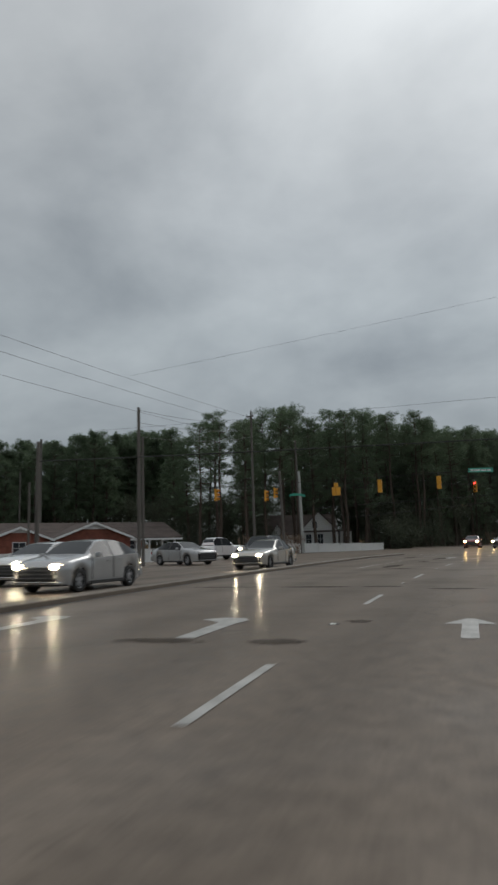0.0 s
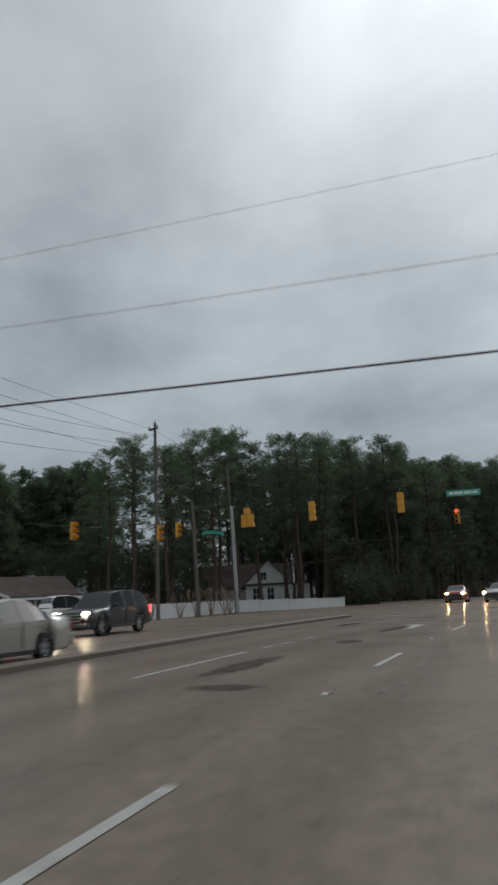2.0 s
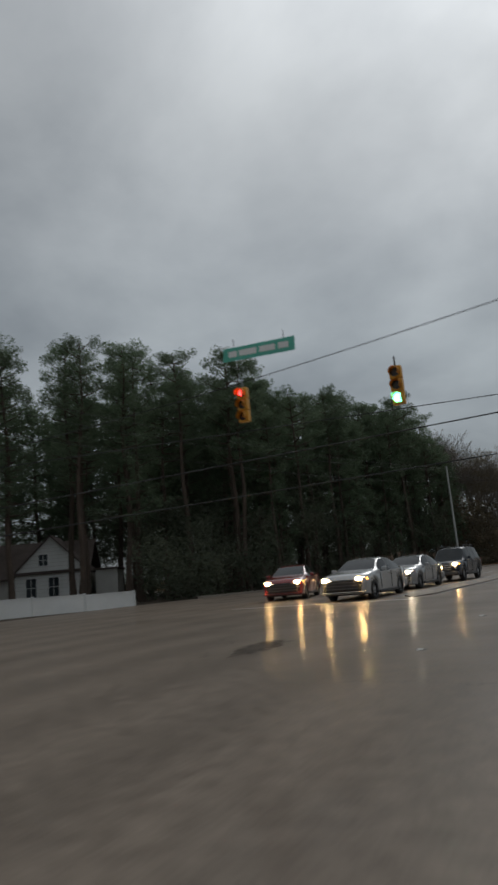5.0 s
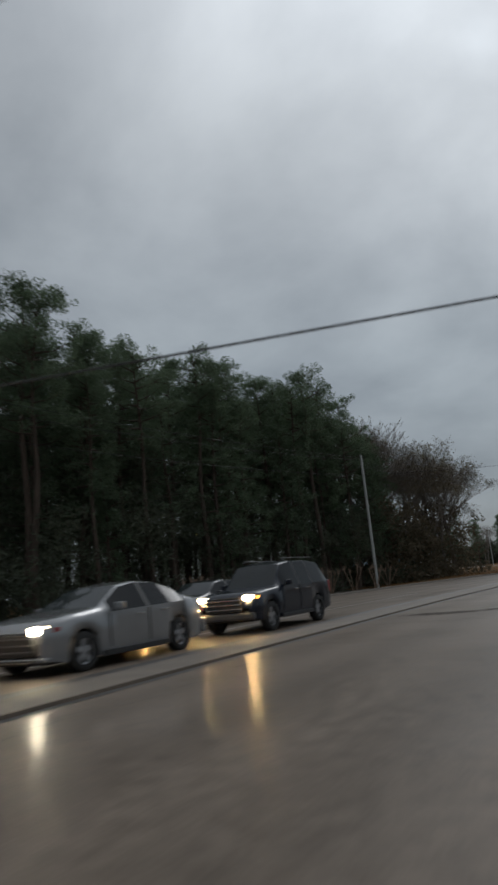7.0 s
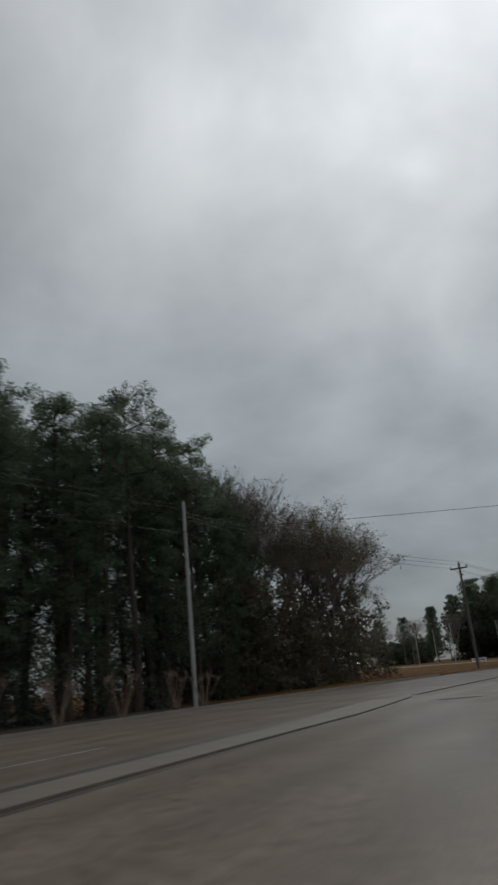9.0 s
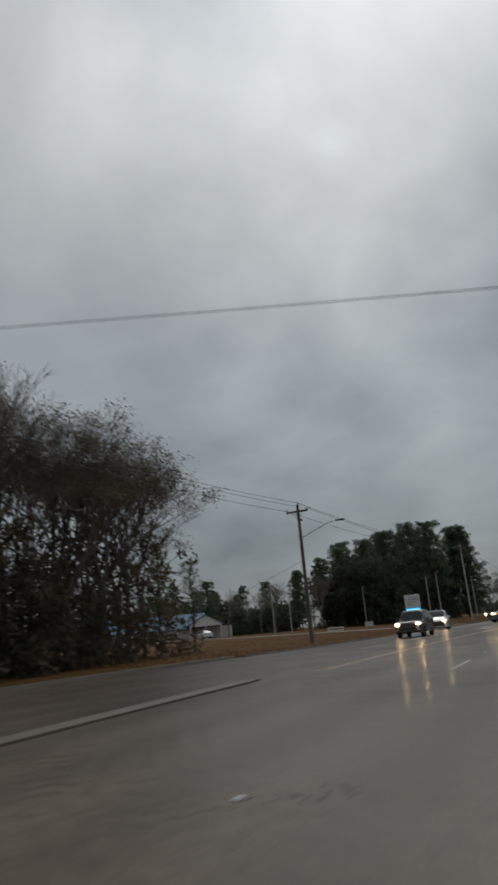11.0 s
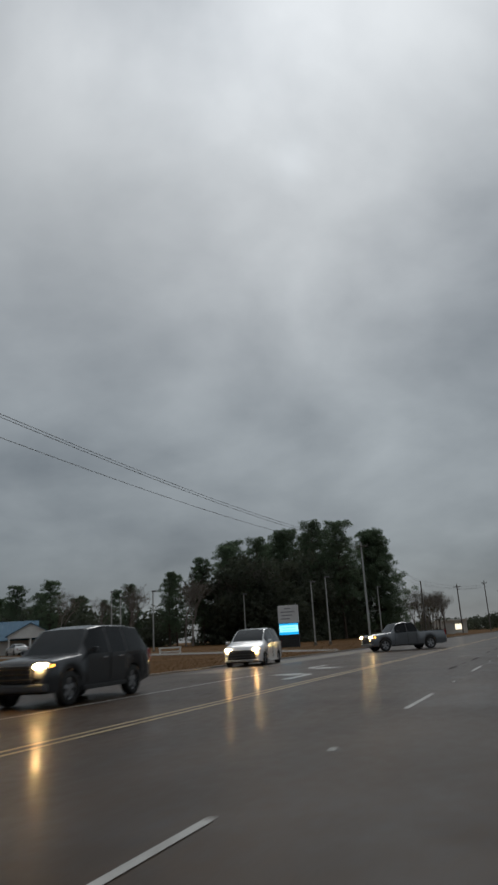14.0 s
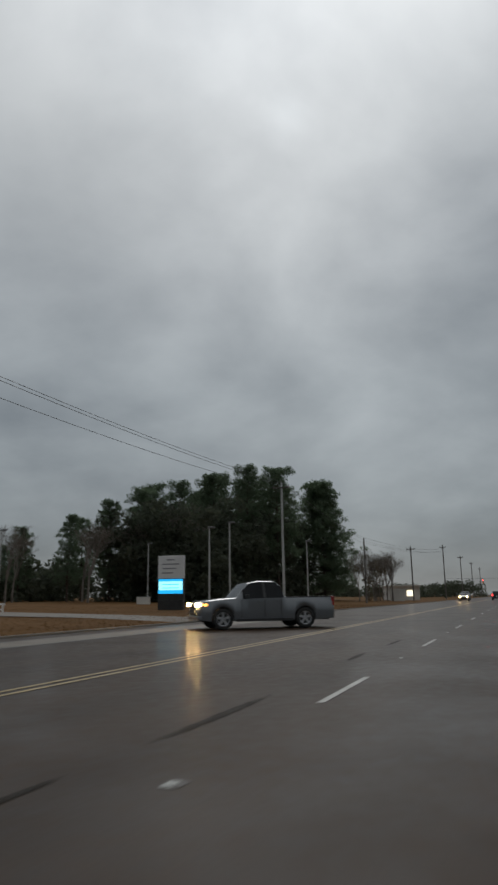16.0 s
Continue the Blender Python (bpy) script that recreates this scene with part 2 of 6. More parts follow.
    # stains at the scale of several metres
    st = node(t, "ShaderNodeTexNoise", Scale=0.06, Detail=3.0)
    L(co.outputs["Object"], st.inputs["Vector"])
    sr = node(t, "ShaderNodeMapRange")
    sr.inputs["From Min"].default_value, sr.inputs["From Max"].default_value = 0.3, 0.7
    sr.inputs["To Min"].default_value, sr.inputs["To Max"].default_value = 0.84, 1.14
    L(st.outputs[0], sr.inputs["Value"])
    hsv = t.nodes.new("ShaderNodeHueSaturation")
    L(sr.outputs[0], hsv.inputs["Value"])
    L(dark.outputs[2], hsv.inputs["Color"])
    L(hsv.outputs[0], p.inputs["Base Color"])
    # a thin film of rain water, lying in patches drawn out along the lanes and rippled by the stones below it
    wet = node(t, "ShaderNodeTexNoise", Scale=0.34, Detail=6.0, Roughness=0.62)
    L(co.outputs["Object"], wet.inputs["Vector"])
    wm = node(t, "ShaderNodeMapRange")
    wm.inputs["From Min"].default_value, wm.inputs["From Max"].default_value = 0.44, 0.66
    wm.inputs["To Min"].default_value, wm.inputs["To Max"].default_value = 0.04, 0.3
    L(wet.outputs[0], wm.inputs["Value"])
    L(wm.outputs[0], p.inputs["Coat Weight"])
    p.inputs["Coat Roughness"].default_value = 0.1
    p.inputs["Coat IOR"].default_value = 1.33
    rip = node(t, "ShaderNodeTexNoise", Scale=7.0, Detail=4.0, Roughness=0.6)
    L(co.outputs["Object"], rip.inputs["Vector"])
    rb = node(t, "ShaderNodeBump", Strength=0.32, Distance=0.016)
    L(rip.outputs[0], rb.inputs["Height"])
    L(rb.outputs[0], p.inputs["Coat Normal"])
    return m


M = {
    "asphalt": asphalt(((0.109, 0.086, 0.067), (0.242, 0.197, 0.156)), (0.272, 0.206, 0.157)),
    "tar": surface("tar_patch", (0.018, 0.015, 0.012), (0.042, 0.035, 0.028), 1.5, 0.6, 24, 0.5, rough_to=0.7, spec=0.06),
    "stain": surface("old_tar_stain", (0.052, 0.042, 0.033), (0.098, 0.08, 0.063), 1.5, 0.6, 24, 0.3, rough_to=0.7, spec=0.06),
    "concrete": surface("kerb_concrete", (0.122, 0.101, 0.078), (0.168, 0.142, 0.112), 1.2, 0.7, 35, 0.3),
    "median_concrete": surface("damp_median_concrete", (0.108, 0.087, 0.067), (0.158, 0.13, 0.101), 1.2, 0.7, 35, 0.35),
    # kerb faces: grime and the shade on them both go into this dark brown
    "kerb_side": surface("grimy_shaded_kerb_face", (0.065, 0.047, 0.031), (0.115, 0.085, 0.056), 1.5, 0.7, 35, 0.3),
    "gutter": surface("gutter_grime", (0.028, 0.024, 0.02), (0.055, 0.047, 0.04), 1.5, 0.5, 35, 0.3),
    "white_line": surface("worn_white_marking", (0.2, 0.19, 0.172), (0.44, 0.43, 0.4), 3.0, 0.5, 30, 0.2, spread=(0.3, 0.6)),
    "yellow_line": surface("worn_yellow_marking", (0.27, 0.18, 0.06), (0.42, 0.29, 0.1), 1.3, 0.45, 30, 0.2),
    "litter": surface("leaf_litter_ground", (0.035, 0.028, 0.02), (0.085, 0.062, 0.04), 0.5, 0.95, 14, 0.6, bump_dist=0.05),
    "field": surface("brown_winter_grass", (0.105, 0.055, 0.021), (0.165, 0.092, 0.04), 0.16, 0.95, 9, 0.6, bump_dist=0.05, spec=0.05),
    "blade": surface("dry_grass_blade", (0.11, 0.058, 0.023), (0.18, 0.102, 0.045), 0.3, 0.95, 9, 0.0, island=0.3, spec=0.05),
    "white_wall": surface("white_painted_wall", (0.66, 0.66, 0.64), (0.82, 0.82, 0.80), 0.5, 0.6, 25, 0.15),
    "bark": surface("pine_bark", (0.045, 0.033, 0.025), (0.11, 0.08, 0.06), 1.6, 0.95, 16, 0.7, stretch=(3, 3, 0.6), bump_dist=0.03),
    "bark_grey": surface("grey_bark", (0.13, 0.112, 0.095), (0.215, 0.186, 0.158), 1.6, 0.95, 16, 0.5, stretch=(3, 3, 0.6)),
    "myrtle": surface("crape_myrtle_bark", (0.17, 0.115, 0.08), (0.28, 0.2, 0.145), 1.6, 0.9, 16, 0.3),
    "needle": surface("pine_needles", (0.088, 0.13, 0.072), (0.15, 0.195, 0.12), 0.5, 0.75, 8, 0.0, island=0.35),
    "shrub": surface("understory_leaves", (0.06, 0.074, 0.048), (0.105, 0.115, 0.076), 0.25, 0.8, 8, 0.0, island=0.4),
    "brown_leaf": surface("dead_oak_leaves", (0.125, 0.105, 0.068), (0.2, 0.165, 0.11), 0.5, 0.85, 8, 0.0, island=0.4),
    "wood_pole": surface("weathered_utility_pole", (0.085, 0.077, 0.068), (0.17, 0.156, 0.14), 1.0, 0.9, 18, 0.4, stretch=(4, 4, 0.4)),
    "grey_pole": surface("galvanised_pole", (0.32, 0.325, 0.31), (0.45, 0.455, 0.435), 0.8, 0.55, 20, 0.1, metal=0.1),
    "steel": surface("dull_steel", (0.12, 0.12, 0.12), (0.22, 0.22, 0.22), 2.0, 0.45, 20, 0.1, metal=0.7),
    "cable": surface("black_cable", (0.02, 0.02, 0.02), (0.035, 0.035, 0.035), 3.0, 0.6, 20, 0.0),
    "signal_yellow": surface("signal_yellow_paint", (0.60, 0.27, 0.015), (0.74, 0.36, 0.03), 2.0, 0.45, 25, 0.1),
    "black": surface("black_plastic", (0.012, 0.012, 0.012), (0.03, 0.03, 0.03), 3.0, 0.5, 30, 0.1),
    "sign_green": surface("sign_green_sheeting", (0.07, 0.4, 0.29), (0.1, 0.48, 0.36), 1.5, 0.4, 25, 0.05),
    "brick": surface("red_brick", (0.16, 0.05, 0.032), (0.30, 0.10, 0.065), 2.0, 0.85, 14, 0.4, island=0.25),
    "mortar": surface("mortar", (0.26, 0.23, 0.2), (0.36, 0.33, 0.29), 2.0, 0.9, 14, 0.3),
    "shingle": surface("brown_shingles", (0.07, 0.052, 0.045), (0.12, 0.092, 0.08), 1.0, 0.85, 14, 0.4, island=0.2),
    "white_trim": surface("white_trim_paint", (0.7, 0.7, 0.68), (0.82, 0.82, 0.8), 1.0, 0.5, 20, 0.1),
    "siding": surface("pale_siding", (0.5, 0.48, 0.44), (0.62, 0.6, 0.56), 0.8, 0.6, 14, 0.1),
    "blue_roof": surface("blue_metal_roof", (0.045, 0.125, 0.20), (0.08, 0.18, 0.27), 0.6, 0.45, 10, 0.1, metal=0.2),
    "rubber": surface("tyre_rubber", (0.012, 0.012, 0.012), (0.03, 0.029, 0.028), 4.0, 0.8, 40, 0.3),
    "rim": surface("alloy_rim", (0.3, 0.3, 0.31), (0.5, 0.5, 0.51), 3.0, 0.35, 30, 0.05, metal=0.8),
    "chrome": surface("chrome", (0.5, 0.5, 0.5), (0.62, 0.62, 0.62), 3.0, 0.15, 30, 0.0, metal=1.0),
    "car_glass": glass("car_glass"),
    "side_glass": glass("tinted_side_glass", (0.012, 0.013, 0.014), 0.05),
    "pane": glass("window_glass", (0.025, 0.03, 0.035), 0.08),
    "head_lit": lit("headlight_lit", (1.0, 0.84, 0.58), 110.0),
    "head_warm": lit("headlight_warm", (1.0, 0.62, 0.24), 130.0),
    "lens_lit": lit("headlight_lens_lit", (1.0, 0.82, 0.55), 6.0),
    "tail_lit": lit("tail_light_lit", (1.0, 0.05, 0.05), 4.0),
    "tail": surface("tail_light_lens", (0.22, 0.012, 0.012), (0.3, 0.02, 0.02), 3.0, 0.2, 20, 0.0),
    "lens_clear": surface("headlight_lens_off", (0.4, 0.4, 0.4), (0.55, 0.55, 0.55), 3.0, 0.12, 20, 0.0),
    "red_lit": lit("signal_red_lit", (1.0, 0.03, 0.025), 9.0),
    "green_lit": lit("signal_green_lit", (0.12, 1.0, 0.55), 8.0),
    "lens_dark": surface("signal_lens_unlit", (0.03, 0.022, 0.012), (0.05, 0.04, 0.02), 3.0, 0.25, 20, 0.0),
    "screen_blue": lit("screen_cyan", (0.02, 0.42, 0.85), 1.0),
    "screen_white": lit("screen_white", (0.33, 0.88, 1.0), 1.25),
    "window_glow": lit("lit_shop_window", (1.0, 0.88, 0.66), 1.3),
    "sign_panel": surface("white_sign_panel", (0.6, 0.6, 0.6), (0.72, 0.72, 0.72), 1.0, 0.4, 20, 0.05),
    "sign_grey": surface("grey_sign_ink", (0.2, 0.2, 0.22), (0.27, 0.27, 0.29), 1.0, 0.5, 20, 0.05),
    # small emission that stands in for headlights shining back off the lane reflectors
    "reflector": lit("reflector_white_glow", (0.75, 0.75, 0.7), 0.02),
    "mulch": surface("pale_mulch", (0.12, 0.08, 0.05), (0.2, 0.14, 0.09), 1.0, 0.95, 12, 0.4),
}


M["side_glass"].node_tree.nodes["Principled BSDF"].inputs["Specular IOR Level"].default_value = 0.14


def leaf_light(m, share=0.5):
    """Lets some of the light through thin leaves and needles."""
    t = m.node_tree
    p = t.nodes["Principled BSDF"]
    tr = t.nodes.new("ShaderNodeBsdfTranslucent")
    mx = node(t, "ShaderNodeMixShader", Fac=share)
    t.links.new(p.inputs["Base Color"].links[0].from_socket, tr.inputs["Color"])
    t.links.new(p.outputs[0], mx.inputs[1])
    t.links.new(tr.outputs[0], mx.inputs[2])
    t.links.new(mx.outputs[0], t.nodes["Material Output"].inputs["Surface"])


def worn_through(m):
    """Lets the ground show through a thin stain, with ragged, fading edges."""
    t = m.node_tree
    L = t.links.new
    co = t.nodes.new("ShaderNodeTexCoord")
    mid = t.nodes.new("ShaderNodeVectorMath")
    mid.operation = "DISTANCE"
    flat = t.nodes.new("ShaderNodeVectorMath")
    flat.operation = "MULTIPLY"
    flat.inputs[1].default_value = (1, 1, 0)
    mid.inputs[1].default_value = (0.5, 0.5, 0)
    L(co.outputs["Generated"], flat.inputs[0])
    L(flat.outputs[0], mid.inputs[0])
    rough = node(t, "ShaderNodeTexNoise", Scale=4.5, Detail=6.0, Roughness=0.65)
    L(co.outputs["Object"], rough.inputs["Vector"])
    sub = t.nodes.new("ShaderNodeMath")
    sub.operation = "MULTIPLY_ADD"
    sub.inputs[1].default_value = 1.15
    L(rough.outputs[0], sub.inputs[0])
    neg = t.nodes.new("ShaderNodeMath")
    neg.operation = "MULTIPLY"
    neg.inputs[1].default_value = -1.3
    L(mid.outputs["Value"], neg.inputs[0])
    L(neg.outputs[0], sub.inputs[2])
    edge = node(t, "ShaderNodeMapRange")
    edge.inputs["From Min"].default_value, edge.inputs["From Max"].default_value = 0.0, 0.34
    edge.inputs["To Max"].default_value = 0.85
    L(sub.outputs[0], edge.inputs["Value"])
    mx = t.nodes.new("ShaderNodeMixShader")
    L(edge.outputs[0], mx.inputs[0])
    L(t.nodes.new("ShaderNodeBsdfTransparent").outputs[0], mx.inputs[1])
    L(t.nodes["Principled BSDF"].outputs[0], mx.inputs[2])
    L(mx.outputs[0], t.nodes["Material Output"].inputs["Surface"])


for k in ("tar", "stain"):
    worn_through(M[k])
for k in ("needle", "shrub", "brown_leaf", "blade"):
    leaf_light(M[k])


def paint(name, c, metal=0.35, coat=0.8):
    return surface(name, tuple(v * 0.88 for v in c), tuple(min(1, v * 1.08) for v in c), 0.8, 0.24, 60, 0.02, metal=metal, coat=coat, spec=0.5 if coat > 0.5 else 0.25)


PAINT = {
    "silver": paint("silver_paint", (0.40, 0.40, 0.395), 0.35),
    "grey_silver": paint("grey_silver_paint", (0.27, 0.272, 0.275), 0.35),
    "white": paint("white_paint", (0.74, 0.74, 0.73), 0.0),
    "beige": paint("pale_gold_paint", (0.42, 0.40, 0.36), 0.4),
    "black": paint("black_paint", (0.018, 0.02, 0.025), 0.0, 0.4),
    "navy": paint("dark_blue_paint", (0.008, 0.012, 0.022), 0.0, 0.35),
    "charcoal": paint("charcoal_paint", (0.045, 0.047, 0.05), 0.1, 0.4),
    "red": paint("dark_red_paint", (0.20, 0.022, 0.022), 0.1),
    "slate": paint("cement_grey_paint", (0.135, 0.145, 0.156), 0.1),
}

# ---- mesh tools ----
def mesh_ob(name, verts, faces, material=None, parent=None, label="", smooth=False):
    me = bpy.data.meshes.new(name)
    me.from_pydata([tuple(v) for v in verts], [], faces)
    me.update()
    if smooth:
        me.shade_smooth()
    if material:
        me.materials.append(material)
    ob = new(name, me)
    if parent:
        ob.parent = parent
    if label:
        ob["label"] = label
    return ob


def part(name, bm, material, parent=None, label="", smooth=False):
    """A bmesh as one mesh object under a thing."""
    me = bpy.data.meshes.new(name)
    bm.to_mesh(me)
    bm.free()
    if smooth:
        me.shade_smooth()
    me.materials.append(material)
    ob = new(name, me)
    if parent:
        ob.parent = parent
    if label:
        ob["label"] = label
    return ob


def empty(name, m, label, category, group="", kind=""):
    ob = new(name)
    ob.empty_display_size = 0.2
    ob.matrix_world = m
    return tagged(ob, label, category, group, kind)


def box(bm, x0, x1, y0, y1, z0, z1, bevel=0.0, m=None):
    g = bmesh.ops.create_cube(bm, size=1.0)
    vs = g["verts"]
    for v in vs:
        v.co = Vector((x0 + (v.co.x + 0.5) * (x1 - x0), y0 + (v.co.y + 0.5) * (y1 - y0), z0 + (v.co.z + 0.5) * (z1 - z0)))
    if bevel:
        es = list({e for v in vs for e in v.link_edges})
        r = bmesh.ops.bevel(bm, geom=es, offset=bevel, segments=2, affect="EDGES", profile=0.6)
        vs = list({v for f in r["faces"] for v in f.verts} | {v for v in vs if v.is_valid})
    if m is not None:
        bmesh.ops.transform(bm, matrix=m, verts=vs)
    return bm


def tube(bm, points, radii, sides=8, cap=True):
    """A tapered tube along points."""
    rings = []
    pts = [Vector(p) for p in points]
    for i, p in enumerate(pts):
        d = (pts[min(i + 1, len(pts) - 1)] - pts[max(i - 1, 0)]).normalized()
        ref = Vector((0, 0, 1)) if abs(d.z) < 0.9 else Vector((1, 0, 0))
        u = d.cross(ref).normalized()
        w = d.cross(u)
        r = radii[i] if isinstance(radii, (list, tuple)) else radii
        rings.append([bm.verts.new(p + (u * math.cos(a) + w * math.sin(a)) * r) for a in [2 * math.pi * k / sides for k in range(sides)]])
    for a, b in zip(rings, rings[1:]):
        for k in range(sides):
            bm.faces.new((a[k], a[(k + 1) % sides], b[(k + 1) % sides], b[k]))
    if cap:
        bm.faces.new(rings[0])
        bm.faces.new(list(reversed(rings[-1])))
    return bm


def disc(bm, m, r, depth, sides=20, r2=None):
    bmesh.ops.create_cone(bm, cap_ends=True, segments=sides, radius1=r, radius2=r if r2 is None else r2, depth=depth, matrix=m)
    return bm


# ---- the road's line: distance s along it, o metres to its right ----
KNOTS_S = [-60, 0, 15, 25, 36, 43, 55, 67, 80, 92, 105, 118, 132, 145, 160, 177, 2000]
KNOTS_H = [-5.5, -4.0, -1.2, 1, 4.5, 8, 13, 16, 18.5, 19.8, 22, 25.5, 29, 31, 32.2, 32.5, 32.5]
_S = np.arange(-120, 1500, 0.5)
_Hd = np.radians(np.interp(_S, KNOTS_S, KNOTS_H))
_X = np.concatenate([[0], np.cumsum((np.sin(_Hd[1:]) + np.sin(_Hd[:-1])) * 0.25)])
_Y = np.concatenate([[0], np.cumsum((np.cos(_Hd[1:]) + np.cos(_Hd[:-1])) * 0.25)])
_X -= _X[240]
_Y -= _Y[240]


def road_heading(s):
    return float(np.interp(s, _S, _Hd))


def road_at(s, o=0.0, z=0.0):
    h = road_heading(s)
    return Vector((float(np.interp(s, _S, _X)) + o * math.cos(h), float(np.interp(s, _S, _Y)) - o * math.sin(h), z))


def road_pose(s, o, z=0.0, turn=0.0):
    """A pose on the road whose +y looks along it; turn: degrees to the left."""
    p = road_at(s, o, z)
    return pose(p.x, p.y, p.z, 0, 0, -math.degrees(road_heading(s)) + turn)


def ribbon(name, s0, s1, section, material, step=2.0, parent=None):
    """A strip along the road; section(s) gives (o, z) pairs from left to right."""
    n = max(2, int(math.ceil((s1 - s0) / step)) + 1)
    verts, faces = [], []
    k = len(section(s0))
    for i in range(n):
        s = s0 + (s1 - s0) * i / (n - 1)
        verts += [road_at(s, o, z) for o, z in section(s)]
    for i in range(n - 1):
        for j in range(k - 1):
            a = i * k + j
            faces.append((a, a + 1, a + k + 1, a + k))
    return mesh_ob(name, verts, faces, material, parent)


def lerp_table(s, table):
    return float(np.interp(s, [a for a, _ in table], [b for _, b in table]))

# ---- ground, road, kerbs and markings ----
LEFT_EDGE = [(-60, -26.2), (0, -26.4), (55, -27.6), (86, -26.0), (97, -20.5), (104, -18.4), (140, -18.0), (158, -16.2), (164, -15.6), (185, -15.6), (200, -15.3), (300, -13.5), (2000, -13.0)]
LINE_O = [(-60, -1.8), (4, -1.85), (16, -1.89), (34, -1.92), (60, -2.1), (110, -2.15), (143, -2.48), (156, -2.4), (165, -2.34), (2000, -2.4)]


def build_ground():
    verts, faces = [], []
    radii = [0, 30, 80, 160, 300, 600, 1200, 2600]
    n = 48
    verts.append((25, 80, -0.12))
    for r in radii[1:]:
        for k in range(n):
            a = 2 * math.pi * k / n
            verts.append((25 + r * math.cos(a), 80 + r * math.sin(a), -0.12))
    for k in range(n):
        faces.append((0, 1 + k, 1 + (k + 1) % n))
    for i in range(len(radii) - 2):
        for k in range(n):
            a, b = 1 + i * n + k, 1 + i * n + (k + 1) % n
            faces.append((a, a + n, b + n, b))
    g = mesh_ob("ground", verts, faces, M["litter"])
    tagged(g, "dark leaf-littered ground under the winter woods", "ground", kind="structure")


build_ground()
ROAD_COLS = (-24, -18, -12, -6, 0, 5)


def road_section(s):
    e = lerp_table(s, LEFT_EDGE)
    return [(e - 0.02, -0.11), (e, 0.0)] + [(max(c, e + 0.01 * (k + 1)), 0.0) for k, c in enumerate(ROAD_COLS)] + [(9.0, -0.02), (9.2, -0.11)]


road = ribbon("road", -60, 1100, road_section, M["asphalt"], 3.0)
tagged(road, "worn brownish asphalt of a wide wet multi-lane road", "road", kind="structure")
across = road.data.attributes.new("across", "FLOAT", "POINT")
_n = int(math.ceil(1160 / 3.0)) + 1
across.data.foreach_set("value", [o for k in range(_n) for o, z in road_section(-60 + 1160 * k / (_n - 1))])


def field_section(s):
    e = lerp_table(s, LEFT_EDGE) - 0.05
    f = min(1.0, max(0.0, (s - 132) / 24))
    return [(o, z * f - 0.1 * (1 - f)) for o, z in ((-330, 2.6), (-160, 1.9), (-90, 1.25), (-60, 0.85), (-40, 0.45), (-30, 0.22), (e - 3.0, 0.06), (e - 0.4, 0.03))] + [(e, -0.11)]


field = ribbon("grass_field", 132, 700, field_section, M["field"], 4.0)
tagged(field, "open field of brown winter grass beside the road", "field", kind="structure")
verge = ribbon("verge", -60, 700, lambda s: [(9.2, -0.1), (9.6, 0.02), (14, 0.1), (60, 0.2)], M["field"], 6.0)
tagged(verge, "brown grass verge along the road", "verge", kind="structure")


drive = mesh_ob("driveway", [road_at(s, o, z) for s, o, z in ((203.5, -15.7, 0.03), (210.5, -17.5, 0.05), (207.0, -24.0, 0.16), (213.0, -25.5, 0.18), (206.5, -34.0, 0.36), (213.5, -35.5, 0.39), (208.0, -48.0, 0.64), (214.5, -49.5, 0.67), (212.0, -62.0, 0.93), (218.0, -63.0, 0.95))], [(0, 1, 3, 2), (2, 3, 5, 4), (4, 5, 7, 6), (6, 7, 9, 8)], M["concrete"])
tagged(drive, "pale concrete driveway through the brown grass", "driveway", kind="structure")


def kerb_median(name, s0, s1, near, width, label, high=0.075, face="kerb_side"):
    """Raised concrete median: pale top, sloped grimy kerb faces with painted-in shade, rounded noses."""
    root = empty(name, Matrix(), label, "median", kind="structure")

    def shape(s):
        d = min(s - s0, s1 - s) / 1.2
        t = math.sqrt(max(0.02, 1 - (1 - min(1, d)) ** 2))
        return near(s) - width / 2, width / 2 * t, high * min(1, t * 1.3), t

    def top(s):
        c, hw, h, t = shape(s)
        return [(c - hw + 0.06 * t, h), (c, h + 0.005), (c + hw - 0.06 * t, h)]

    def right(s):
        c, hw, h, t = shape(s)
        return [(c + hw - 0.06 * t, h), (c + hw - 0.02 * t, h * 0.85), (c + hw, -0.02)]

    def left(s):
        c, hw, h, t = shape(s)
        return [(c - hw, -0.02), (c - hw + 0.02 * t, h * 0.85), (c - hw + 0.06 * t, h)]

    ribbon("median_top", s0, s1, top, M["median_concrete"], 0.6, root)
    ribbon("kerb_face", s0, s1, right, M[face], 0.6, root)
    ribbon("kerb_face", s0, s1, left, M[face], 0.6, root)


MEDIAN_NEAR = [(-60, -8.9), (0, -8.7), (30, -8.75), (38, -9.1), (44, -9.6), (54, -9.95)]
MEDIAN_FAR = [(60, -5.5), (72, -5.6), (88, -5.62), (102, -5.76), (112, -5.8), (115, -6.1), (120.3, -6.85)]
kerb_median("median_1", -60, 54.2, lambda s: lerp_table(s, MEDIAN_NEAR), 0.7, "narrow raised concrete median, its grimy kerb coloured darker for shade", 0.11)
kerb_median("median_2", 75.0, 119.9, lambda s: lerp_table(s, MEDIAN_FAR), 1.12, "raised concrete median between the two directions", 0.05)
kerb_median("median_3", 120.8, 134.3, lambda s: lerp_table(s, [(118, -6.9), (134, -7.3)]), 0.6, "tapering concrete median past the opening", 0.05)


